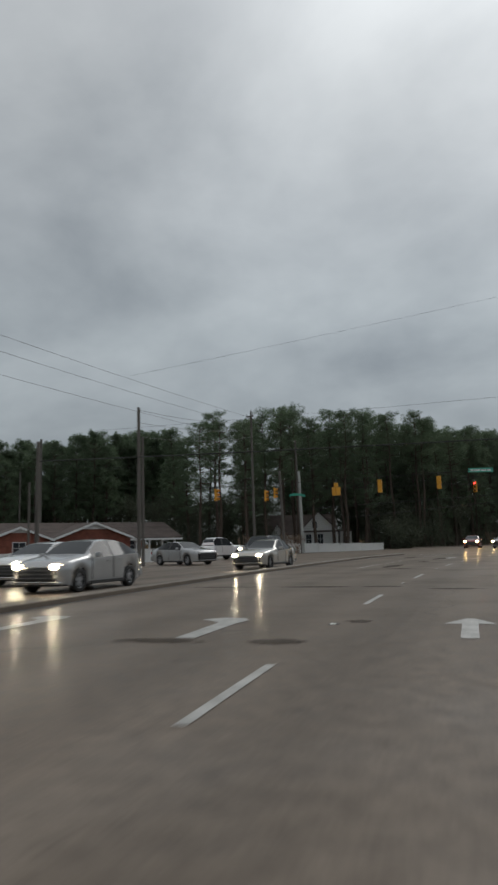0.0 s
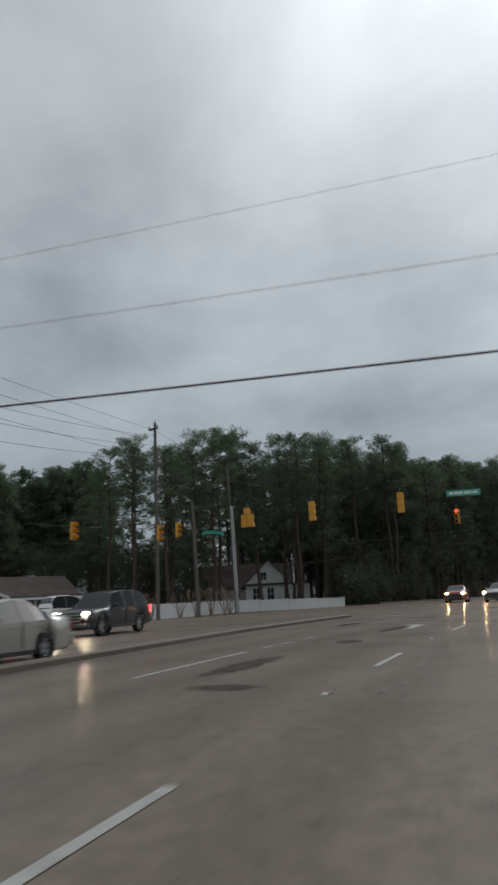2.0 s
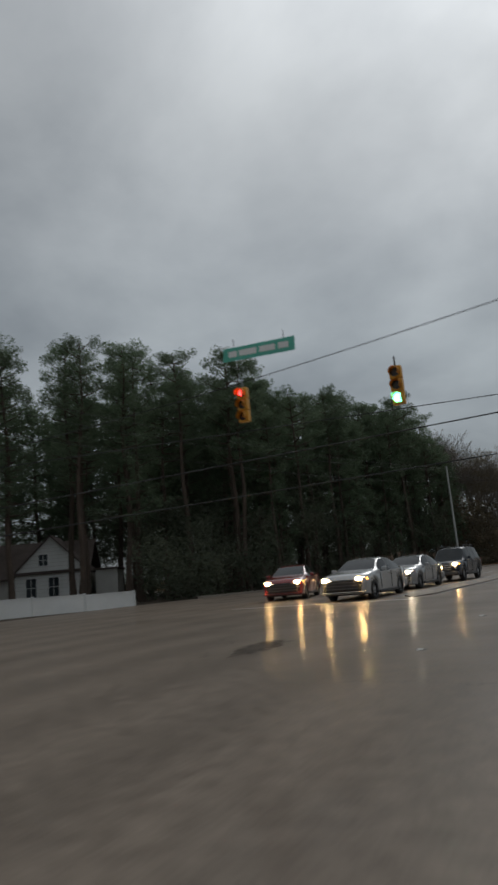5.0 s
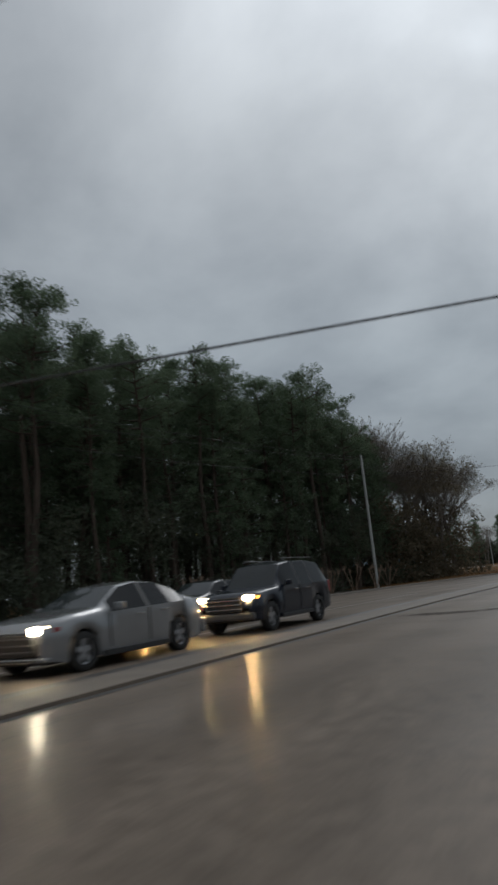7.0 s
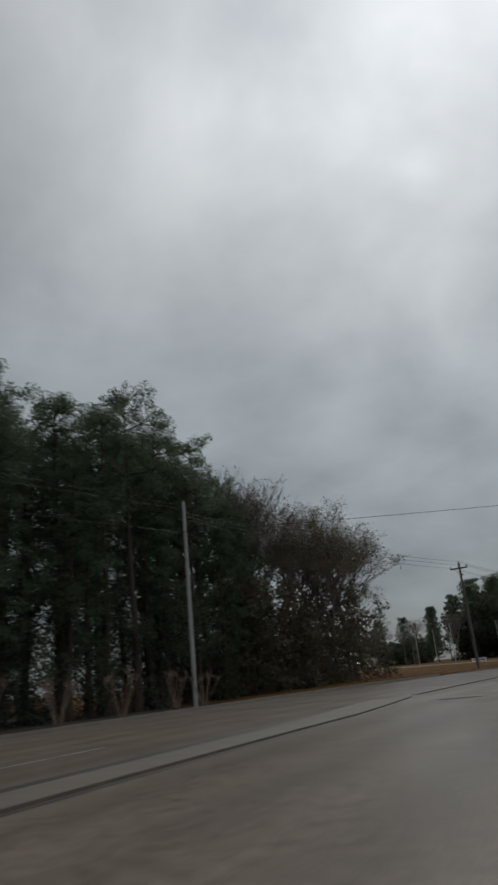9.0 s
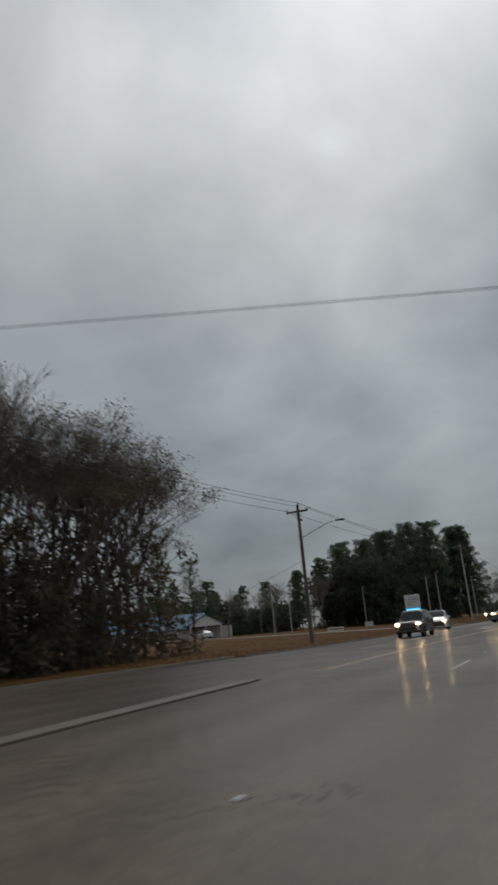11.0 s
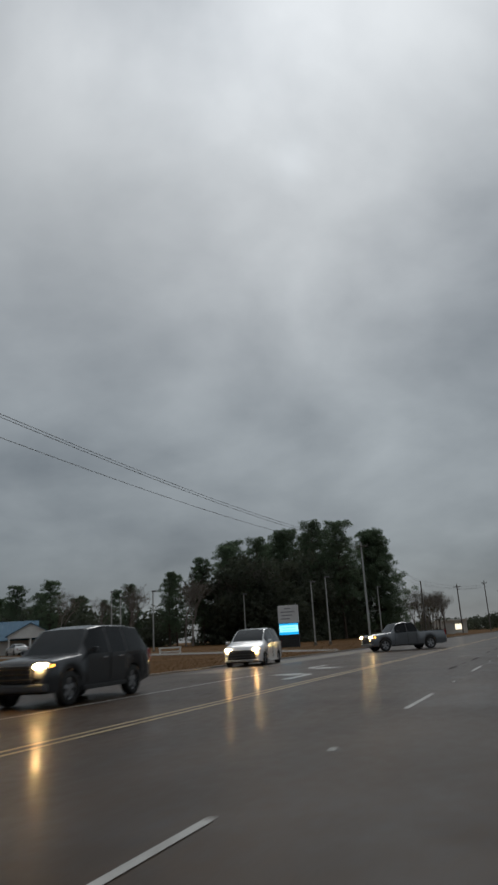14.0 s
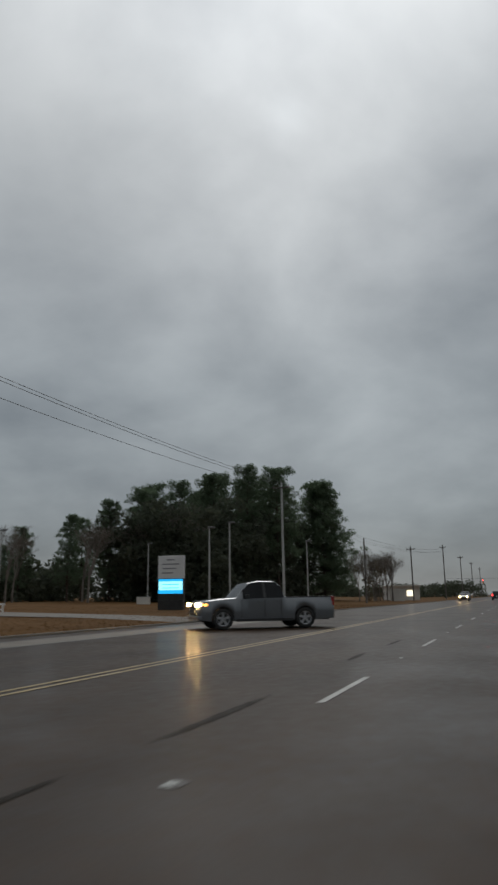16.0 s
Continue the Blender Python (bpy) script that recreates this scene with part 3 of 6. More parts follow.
def gutter(s0, s1, near, far, name):
    for k, (a, w) in enumerate(((near, 0.16), (far, -0.6))):
        g = ribbon(name, s0, s1, (lambda a, w: lambda s: [(a(s) + min(0, w), 0.004), (a(s) + max(0, w), 0.004)])(a, w), M["gutter"], 1.0)
        tagged(g, "dark gutter grime along the kerb", "gutter", kind="structure")


gutter(-60, 53.6, lambda s: lerp_table(s, MEDIAN_NEAR) + 0.01, lambda s: lerp_table(s, MEDIAN_NEAR) - 0.71, "gutter_1")
gutter(75.4, 119.5, lambda s: lerp_table(s, MEDIAN_FAR) + 0.01, lambda s: lerp_table(s, MEDIAN_FAR) - 1.13, "gutter_2")
# kerb on the far side of the oncoming lanes
for s0, s1 in ((-60, 34.0), (88.0, 150.0)):
    k = ribbon("kerb", s0, s1, lambda s: [(lerp_table(s, LEFT_EDGE) - 0.35, -0.1), (lerp_table(s, LEFT_EDGE) - 0.33, 0.14), (lerp_table(s, LEFT_EDGE) - 0.05, 0.14), (lerp_table(s, LEFT_EDGE) + 0.02, -0.02)], M["concrete"], 1.5)
    tagged(k, "concrete kerb at the road's far edge", "kerb", kind="structure")


# kerb and gutter between the road and the field
for name, a, b, z, mat, label in (("kerb", -0.28, -0.04, 0.07, "concrete", "low concrete kerb along the grass"), ("gutter", 1.3, 1.42, 0.004, "gutter", "dark wet joint along the shoulder"), ("shoulder", 1.43, 3.05, 0.004, "concrete", "pale concrete shoulder beside the grass"), ("gutter", 3.06, 3.2, 0.005, "gutter", "dark wet joint along the shoulder")):
    k = ribbon(name, 176 if z < 0.05 else 151, 206 if z < 0.05 else 330, (lambda a, b, z: lambda s: ([(lerp_table(s, LEFT_EDGE) + a, -0.1)] if z > 0.05 else []) + [(lerp_table(s, LEFT_EDGE) + a + (0.02 if z > 0.05 else 0), z), (lerp_table(s, LEFT_EDGE) + b, z)] + ([(lerp_table(s, LEFT_EDGE) + b + 0.02, 0.0)] if z > 0.05 else []))(a, b, z), M[mat], 2.0)
    tagged(k, label, "kerb", kind="structure")


def stripe(name, s0, s1, o, w, material, parent=None, z=0.006):
    f = o if callable(o) else (lambda s: o)
    return ribbon(name, s0, s1, lambda s: [(f(s) - w / 2, z), (f(s) + w / 2, z)], material, 1.0, parent)


lane_line = empty("lane_line", Matrix(), "worn white dashed lane line on wet asphalt", "road marking", kind="structure")
line_o = lambda s: lerp_table(s, LINE_O)
for e in [6.75, 15.5, 24.4, 33.7, 43.0]:
    stripe("dash", e - 2.3, e, line_o, 0.105, M["white_line"], lane_line)
for e in [72.35]:
    stripe("dash", e - 0.6, e, line_o, 0.08, M["white_line"], lane_line)
for k in range(18):
    e = 136.3 + 9.4 * min(k, 4) + 9.1 * max(0, k - 4)
    stripe("dash", e - 2.6, e, line_o, 0.088, M["white_line"], lane_line)
turn_line = empty("turn_lane_line", Matrix(), "worn white line between the two turn lanes", "road marking", kind="structure")
stripe("dash", 30.0, 34.6, -5.5, 0.11, M["white_line"], turn_line)
stripe("dash", 46.6, 52.4, lambda s: lerp_table(s, [(46, -6.25), (53, -6.15)]), 0.09, M["white_line"], turn_line)
for e in (2.0, 36.2, 37.4, 39.0):
    stripe("dash", e - (2.4 if e < 25 else 0.7), e, -5.5, 0.1, M["white_line"], turn_line)
for k, o in enumerate((-6.36, -6.62)):
    y = stripe("centre_line", 136, 700, o, 0.1, M["yellow_line"])
    tagged(y, "double yellow centre line, worn", "road marking", kind="structure")
for s0, s1, o in ((150, 174, -9.9), (78, 107, -10.0)):
    y = stripe("edge_line", s0, s1, o, 0.1, M["white_line"])
    tagged(y, "faint white line on the oncoming lanes", "road marking", kind="structure")
stop = ribbon("stop_line", 53.35, 53.75, lambda s: [(-8.7, 0.006), (-6.05, 0.006)], M["white_line"], 0.5)
tagged(stop, "white stop line across the oncoming lanes", "road marking", kind="structure")


for s0, s1, oa, ob_, w in ((76, 108, -10.75, -10.75, 0.07), (84, 106, -8.9, -9.3, 0.05), (108, 129, -12.0, -12.6, 0.08), (96, 140, -14.6, -15.2, 0.06), (-60, 60, -13.2, -13.2, 0.06)):
    j = stripe("paving_joint", s0, s1, (lambda s0, s1, oa, ob_: lambda s: oa + (ob_ - oa) * (s - s0) / (s1 - s0) + 0.03 * math.sin(s * 1.7) + 0.02 * math.sin(s * 4.1))(s0, s1, oa, ob_), w, M["gutter"], None, 0.004)
    tagged(j, "dark damp joint between two paving strips", "paving joint", kind="structure")


def arrow(s, o, turn, kind="left", size=1.0):
    """Painted turn arrow: a shaft that bends to one side into a triangular head."""
    pts = [(-0.09, -1.2), (0.09, -1.2), (0.09, 0.1), (-0.05, 0.42), (-0.35, 0.55), (-0.35, 0.85), (-1.0, 0.42), (-0.35, -0.02), (-0.35, 0.25), (-0.16, 0.16), (-0.09, 0.0)]
    if kind == "slip":
        pts = [(-0.16, -1.3), (0.12, -1.3), (0.13, 0.3), (0.2, 0.75), (0.06, 1.02), (-0.3, 1.08), (-0.62, 0.8), (-0.34, 0.56), (-0.18, 0.4)]
    if kind == "worn":
        pts = [(-0.3, -1.0), (0.12, -1.0), (0.16, 0.2), (0.1, 0.85), (-0.2, 1.05), (-0.42, 0.75), (-0.28, 0.3)]
    if kind == "right":
        pts = [(-x, y) for x, y in reversed(pts)]
    bm = bmesh.new()
    if kind == "ahead":
        for q in ([(-0.11, -1.2), (0.11, -1.2), (0.11, 0.25), (-0.11, 0.25)], [(-0.36, 0.25), (0.36, 0.25), (0.2, 0.6), (0.06, 0.9), (-0.06, 0.9), (-0.2, 0.6)]):
            bm.faces.new([bm.verts.new((x * size, y * size, 0.007)) for x, y in q])
    else:
        bm.faces.new([bm.verts.new((x * size, y * size, 0.007)) for x, y in pts])
        bmesh.ops.triangulate(bm, faces=bm.faces[:])
    ob = part("arrow_marking", bm, M["white_line"])
    ob.matrix_world = road_pose(s, o, 0, turn)
    return tagged(ob, "worn white turn arrow painted on the asphalt", "road marking", kind="structure")


arrow(9.75, -3.5, 0, "slip")
arrow(9.9, -6.9, 0, "slip")
arrow(10.0, 0.05, 0, "ahead")
arrow(43.4, -3.62, 3, "slip", 1.0)
arrow(43.6, 0.1, 0, "ahead")
stop = ribbon("stop_line", 73.45, 73.8, lambda s: [(-12.6, 0.006), (-5.7, 0.006)], M["white_line"], 0.35)
tagged(stop, "white stop line before the waiting cars", "road marking", kind="structure")
arrow(172.4, -7.65, 0, "left", 1.6)
arrow(177.4, -9.15, 180, "left", 1.6)


def tar_patch(s, o, ls, lo, turn, label, material="tar"):
    rnd = random.Random(int(s * 10))
    n = 40
    pts = []
    for k in range(n):
        a = 2 * math.pi * k / n
        r = 1 + 0.12 * math.sin(3 * a + s) + rnd.uniform(-0.16, 0.16)
        pts.append((lo / 2 * math.sin(a) * r, ls / 2 * math.cos(a) * r, 0.005))
    bm = bmesh.new()
    bm.faces.new([bm.verts.new(p) for p in reversed(pts)])
    ob = part("road_patch", bm, M[material])
    ob.matrix_world = road_pose(s, o, 0, turn)
    tagged(ob, label, "road patch", kind="structure")


for s, o, ls, lo, turn in ((8.2, -3.8, 0.6, 1.5, 0), (8.25, -2.25, 0.65, 0.9, 12), (18.2, -4.0, 0.6, 2.2, 0), (18.2, -2.2, 0.5, 1.2, 0), (17.3, -0.4, 0.6, 1.5, 0), (18.3, -6.6, 0.35, 2.6, 0), (29.0, -3.5, 0.8, 1.3, 0), (42.5, -4.0, 4.4, 0.8, 0), (37.1, -3.85, 1.5, 0.8, 8), (31.7, -4.3, 4.0, 0.8, 0), (46.0, -6.9, 3.0, 0.7, 0), (53.0, -7.2, 0.4, 3.4, 0), (50.5, -5.2, 0.7, 2.6, 0),
                           (90.5, -4.0, 1.2, 2.4, 0), (90.9, -2.6, 0.9, 1.2, 0), (83.4, -1.0, 0.26, 0.24, 0), (83.0, -0.7, 0.22, 0.2, 0), (116.4, -4.4, 1.1, 2.0, 10), (10.5, -1.55, 0.45, 0.45, 20), (62.0, -5.0, 2.4, 0.9, 5), (97.5, -2.9, 0.3, 0.3, 0),
                           (173.6, -3.17, 2.2, 0.22, 0), (176.2, -3.15, 1.2, 0.12, 0), (179.4, -3.1, 3.2, 0.18, 0), (186.5, -3.25, 2.2, 0.16, 2), (190.5, -3.2, 2.4, 0.14, 0)):
    tar_patch(s, o, ls, lo, turn, "dark tar patch in the asphalt", "tar" if s > 150 else "stain")


def reflector(s, o):
    bm = bmesh.new()
    box(bm, -0.038, 0.038, -0.038, 0.038, 0, 0.016)
    for v in bm.verts:
        if v.co.z > 0.01:
            v.co.y *= 0.5
    ob = part("road_reflector", bm, M["reflector"])
    bm = bmesh.new()
    disc(bm, pose(0.012, 0.02, 0.003), 0.085, 0.004, 11)
    part("glue_pad", bm, M["gutter"], ob, "dark bitumen pad")
    ob.matrix_world = road_pose(s, o, 0.0)
    tagged(ob, "white raised reflector on the lane line", "road reflector", "reflectors on the lane line")


for s in (10.1, 19.4, 28.4, 37.6, 46.8, 50.5, 61.0, 66.0, 96.0, 112.0, 122.0, 139.5, 148.5, 158.0, 167.4, 176.8, 186.2, 195.6):
    reflector(s, line_o(s))

# ---- trees ----
def leaf_mesh(name, clumps, rnd, size, per, material, parent=None, squash=0.7, slim=1.0, edge=0.45):
    """Many small leaf or needle sprays: clumps are (centre, radius)."""
    verts, faces = [], []
    for c, r in clumps:
        n = max(6, int(per * r * r))
        for _ in range(n):
            d = Vector((rnd.gauss(0, 1), rnd.gauss(0, 1), rnd.gauss(0, 1)))
            d = d.normalized() * (rnd.random() ** edge)
            p = Vector(c) + Vector((d.x * r, d.y * r, d.z * r * squash))
            a = Vector((rnd.gauss(0, 1), rnd.gauss(0, 1), rnd.gauss(0.2, 0.8))).normalized()
            b = a.cross(Vector((rnd.gauss(0, 1), rnd.gauss(0, 1), rnd.gauss(0, 1)))).normalized()
            k = size * rnd.uniform(0.6, 1.3)
            i = len(verts)
            verts += [p - a * k * 0.5 - b * k * 0.28 * slim, p - a * k * 0.4 + b * k * 0.3 * slim, p + a * k * 0.65]
            faces.append((i, i + 1, i + 2))
    return mesh_ob(name, verts, faces, material, parent)


def pine_tree(seed, h, crown_from=0.45, spread=3.0, limbs=40, puff=1.0, tip=0.0, per=215, size=0.23):
    """Loblolly pine: a straight tapered trunk, crooked limbs in loose whorls that carry rounded puffs of needles.
    tip: 0 for a rounded old crown, 1 for a pointed young one."""
    rnd = random.Random(seed)
    root = new("pine_tree")
    bm = bmesh.new()
    top_h = h - 0.55
    lean = (rnd.uniform(-0.7, 0.7), rnd.uniform(-0.7, 0.7))
    axis = [Vector((lean[0] * (z / h) ** 2 + 0.12 * math.sin(z * 0.6 + seed), lean[1] * (z / h) ** 2 + 0.1 * math.cos(z * 0.5 + seed), z)) for z in [top_h * k / 9 for k in range(10)]]
    r0 = 0.010 * h + 0.05
    tube(bm, axis, [r0 * (1 - 0.86 * k / 9) + (0.06 if k == 0 else 0) for k in range(10)], 8)
    zs, xs, ys = [a.z for a in axis], [a.x for a in axis], [a.y for a in axis]
    clumps = []
    a = rnd.uniform(0, 6.28)
    for k in range(limbs):
        f = crown_from + (0.985 - crown_from) * (k + rnd.uniform(-0.45, 0.45)) / limbs
        f = min(0.985, max(crown_from * 0.85, f))
        z = f * top_h
        base = Vector((np.interp(z, zs, xs), np.interp(z, zs, ys), z))
        g = max(0.0, (f - crown_from) / (1 - crown_from))
        dome = math.sqrt(max(0.05, 1 - abs((g - 0.42) / 0.66) ** 2.2))
        cone = 1.08 - 0.86 * g
        reach = spread * (dome * (1 - tip) + cone * tip) * rnd.uniform(0.5, 1.12) * (1 - 0.3 * g * (1 - tip))
        a += 2.4 + rnd.uniform(-0.6, 0.6)
        lift = rnd.uniform(0.0, 0.35) + 0.5 * g
        tip_p = base + Vector((math.cos(a) * reach, math.sin(a) * reach, min(reach * lift, top_h - z + 0.2)))
        mid = base.lerp(tip_p, 0.5) + Vector((rnd.uniform(-0.2, 0.2), rnd.uniform(-0.2, 0.2), -0.1 * reach))
        tube(bm, [base, mid, tip_p], [0.045 + 0.016 * reach, 0.032, 0.012], 4, False)
        clumps.append((tip_p, rnd.uniform(0.4, 0.68) * puff))
        for _ in range(5):
            c = base.lerp(tip_p, rnd.uniform(0.35, 1.0)) + Vector((rnd.gauss(0, 1), rnd.gauss(0, 1), rnd.gauss(0.25, 0.5))) * 0.2 * (reach + 0.8)
            c.z = min(c.z, top_h + 0.1)
            clumps.append((c, rnd.uniform(0.26, 0.5) * puff))
    for _ in range(5):
        clumps.append((axis[-1] + Vector((rnd.gauss(0, 0.45), rnd.gauss(0, 0.45), rnd.uniform(-0.9, 0.1))), rnd.uniform(0.4, 0.75) * puff))
    for _ in range(5):
        b = rnd.uniform(0, 6.28)
        z = h * rnd.uniform(0.2, max(0.24, crown_from))
        p = Vector((np.interp(z, zs, xs), np.interp(z, zs, ys), z))
        tube(bm, [p, p + Vector((math.cos(b) * 1.1, math.sin(b) * 1.1, 0.2))], [0.03, 0.008], 4, False)
    part("trunk", bm, M["bark"], root)
    leaf_mesh("crown", clumps, rnd, size, per, M["needle"], root, 0.78, 0.52, 0.3)
    return root


def bare_tree(seed, h, leafy=0.25, spread=1.0):
    """A leafless or half-bare broadleaf tree with forking limbs and fine twigs."""
    rnd = random.Random(seed)
    root = new("bare_tree")
    bm = bmesh.new()
    tips = []

    def grow(p, d, length, r, depth):
        q = p + d * length
        mid = p.lerp(q, 0.5) + Vector((rnd.uniform(-1, 1), rnd.uniform(-1, 1), 0)) * length * 0.06
        if depth < 4:
            tube(bm, [p, mid, q], [r, r * 0.85, r * 0.7], 6 if depth < 2 else 4, False)
        else:
            tube(bm, [p, q], [max(r, 0.011), max(r * 0.6, 0.007)], 3, False)
        if depth >= 7:
            tips.append(q)
            return
        for _ in range(3 if depth in (0, 1, 2, 4) else 2):
            nd = (d + Vector((rnd.gauss(0, 1), rnd.gauss(0, 1), rnd.gauss(0.3, 0.45))) * (0.34 if depth < 2 else 0.5) * spread).normalized()
            grow(p.lerp(q, rnd.uniform(0.75, 1.0)) if depth else q, nd, length * rnd.uniform(0.62, 0.82), r * 0.6, depth + 1)

    grow(Vector((0, 0, 0)), Vector((rnd.uniform(-0.05, 0.05), rnd.uniform(-0.05, 0.05), 1)).normalized(), h * 0.27, 0.011 * h + 0.03, 0)
    part("trunk", bm, M["bark_grey"], root)
    rnd.shuffle(tips)
    keep = tips[: int(len(tips) * leafy) + 2]
    leaf_mesh("crown", [(t, rnd.uniform(0.3, 0.65)) for t in keep], rnd, 0.12, 45, M["brown_leaf"], root)
    return root


def put_trees(models, places, label, category, group):
    """The first place of each model takes the model itself, the others take copies."""
    used = set()
    for k, (x, y, z, turn, scale) in enumerate(places):
        i = k % len(models)
        m = pose(x, y, z, 0, 0, turn) @ Matrix.Diagonal((scale, scale, scale, 1))
        if i not in used:
            used.add(i)
            ob = models[i]
            ob.matrix_world = m
        else:
            ob = copy_thing(models[i], Matrix())
            ob.matrix_basis = m
        tagged(ob, label, category, group)


# height of the wood's skyline along the road, for its front edge and for the rows behind
TOPS_FRONT = [(38, 8.7), (50, 12.0), (62, 13.5), (74, 16.0), (86, 17.2), (92, 18.6), (98, 18.8), (105, 18.4), (111, 18.7), (117, 19.2), (123, 19.0), (128, 19.2), (134, 19.4), (139, 18.0), (145, 15.0), (164, 13.8)]
TOPS_BEHIND = [(50, 13.0), (58, 14.2), (64, 15.8), (70, 17.2), (74, 17.8), (80, 19.2), (86, 20.4), (92, 20.0), (98, 20.6), (110, 21.0), (134, 21.5), (141, 20.0), (150, 17.0), (164, 16.0)]


def tree_top(s, o):
    return lerp_table(s, TOPS_FRONT) if o > -32 else lerp_table(s, TOPS_BEHIND)


def build_woods():
    rnd = random.Random(11)
    # open old crowns, denser young ones and slim poles of trees
    models = [pine_tree(100 + k, 20.0, cf, sp, n, pf, tp) for k, (cf, sp, n, pf, tp) in enumerate((
        (0.56, 3.2, 26, 1.15, 0.0), (0.30, 2.8, 46, 1.0, 0.4), (0.50, 2.9, 28, 1.1, 0.05), (0.22, 2.7, 52, 1.0, 0.55),
        (0.62, 3.3, 22, 1.2, 0.0), (0.34, 3.0, 42, 1.05, 0.25), (0.44, 2.5, 30, 1.0, 0.15)))]
    back = [pine_tree(115 + k, 20.0, (0.34, 0.26, 0.42)[k], (3.1, 2.9, 3.3)[k], (40, 46, 34)[k], 1.2, (0.15, 0.4, 0.0)[k], 110, 0.38) for k in range(3)]
    airy = [pine_tree(130 + k, 20.0, (0.60, 0.66)[k], (2.7, 2.4)[k], (20, 17)[k], (1.15, 1.1)[k], 0.0) for k in range(2)]
    places, behind = [], []

    def spot(s, o, k=1.0):
        p = road_at(s, o)
        (places if o > -48 else behind).append((p.x, p.y, -0.15, rnd.uniform(0, 360), (tree_top(s, o) * k * 1.065 + 0.15) / 20.0))

    # front edge of the wood beside the oncoming lanes
    for k in range(20):
        s = 99 + 39.5 * (k + rnd.uniform(-0.3, 0.3)) / 20
        spot(s, -28.6 - 2.6 * (k % 2) + rnd.uniform(-0.5, 0.5), rnd.uniform(0.95, 1.04) if k % 2 else rnd.uniform(0.78, 1.02))
    for s, o, k in ((140.2, -30.5, 1.0), (137.0, -33.5, 1.02), (142.0, -34.5, 0.95), (163.2, -28.2, 0.5), (161.8, -30.5, 0.6)):
        spot(s, o, k)
    # young pines with low boughs
    low = []
    for s, o, h in ((104.5, -28.6, 11), (116.0, -28.4, 12.5), (124.5, -28.2, 13), (131.0, -28.4, 13.5), (136.8, -28.2, 14), (140.0, -28.6, 15.5), (143.0, -29.6, 15.5), (141.6, -31.2, 17.5)):
        p = road_at(s, o)
        low.append((p.x, p.y, -0.15, rnd.uniform(0, 360), h / 14.0))
    put_trees([pine_tree(150 + k, 14.0, 0.24, (2.2, 2.0)[k], 34, 1.0, 0.55) for k in range(2)], low, "young pine with green boughs low on its trunk", "tree", "pines of the wood")
    # rows behind
    for row, (o0, n) in enumerate(((-34.5, 17), (-39, 15), (-45, 13), (-52, 11), (-60, 10))):
        for k in range(n):
            s = 97 + (46 - 4 * row) * (k + rnd.uniform(-0.3, 0.3)) / n
            spot(s, o0 + rnd.uniform(-1.6, 1.6), rnd.uniform(0.82, 1.02))
    # behind the white wall, round the pale house
    for s, o, k in ((73, -40.5, 0.95), (76.5, -43.5, 0.9), (77.5, -38.5, 1.0), (79.5, -47, 0.95), (81, -41.0, 1.0), (83.5, -37.4, 0.93), (84.5, -50, 0.98), (87.0, -34.4, 0.95), (89.5, -36.6, 0.9), (88, -52, 1.0), (91.0, -33.6, 0.97), (93.0, -50.5, 1.0), (74, -52, 0.9), (70.5, -46, 0.98), (97, -47.5, 0.98), (77, -58, 1.0), (81, -55, 1.0)):
        spot(s, o, k)
    # behind the brick house
    for row, (o0, n) in enumerate(((-68, 17), (-73, 15), (-79, 14), (-85, 12))):
        for k in range(n):
            spot(52 + 4 * row + 37 * (k + rnd.uniform(-0.3, 0.3)) / n, o0 + rnd.uniform(-2.5, 2.5), rnd.uniform(0.86, 1.08))
    # open-crowned old pines that stand above the rest
    old = []
    for s, o, h in ((128.2, -28.2, 21.6), (124.5, -30.5, 20.6), (131.5, -29.3, 21.0), (136.5, -29.6, 20.5), (118.0, -30.0, 20.6), (113.5, -28.5, 19.9), (99.2, -29.5, 20.8), (96.0, -32.0, 20.6), (93.0, -34.5, 21.0), (90.0, -38.6, 21.0), (85.5, -42.5, 21.5), (80.5, -38.0, 19.6), (78.0, -41.5, 19.6), (74.5, -47.0, 19.8), (71.0, -43.0, 17.5), (105.0, -31.0, 19.8)):
        p = road_at(s, o)
        old.append((p.x, p.y, -0.15, rnd.uniform(0, 360), h * 1.04 / 20.0))
    put_trees(airy, old, "tall old pine with a small open crown above the wood", "tree", "pines of the wood")
    put_trees(back, behind, "tall dense pine standing behind the edge of the wood", "tree", "pines of the wood")
    put_trees(models, places, "tall pine of the roadside wood with a bare lower trunk", "tree", "pines of the wood")
    # dense undergrowth that closes the wood below the crowns
    clumps = []
    for _ in range(980):
        s = rnd.uniform(84, 152)
        o = -rnd.uniform(26, 46) - 0.1 * max(0, s - 135)
        p = road_at(s, o)
        z = 13.5 * rnd.random() ** 1.05 * min(1, (-o - 21) / 11) * lerp_table(s, [(88, 0.5), (97, 0.6), (104, 1.0), (134, 1.0), (140, 0.6)])
        clumps.append(((p.x, p.y, z), rnd.uniform(0.8, 1.9)))
    for _ in range(330):
        p = road_at(rnd.uniform(80, 146), -rnd.uniform(47, 62))
        clumps.append(((p.x, p.y, rnd.uniform(0.2, 8.0)), rnd.uniform(1.3, 2.4)))
    for _ in range(640):
        s = rnd.uniform(50, 88)
        o = -rnd.uniform(70, 84) if s < 72 else -rnd.uniform(50, 76) if s < 78 else -rnd.uniform(42, 64)
        p = road_at(s, o)
        clumps.append(((p.x, p.y, rnd.uniform(0.2, 8.0)), rnd.uniform(1.2, 2.2)))
    # a clearing round the pale house
    house = Vector((-26.5, 102.5, 0))
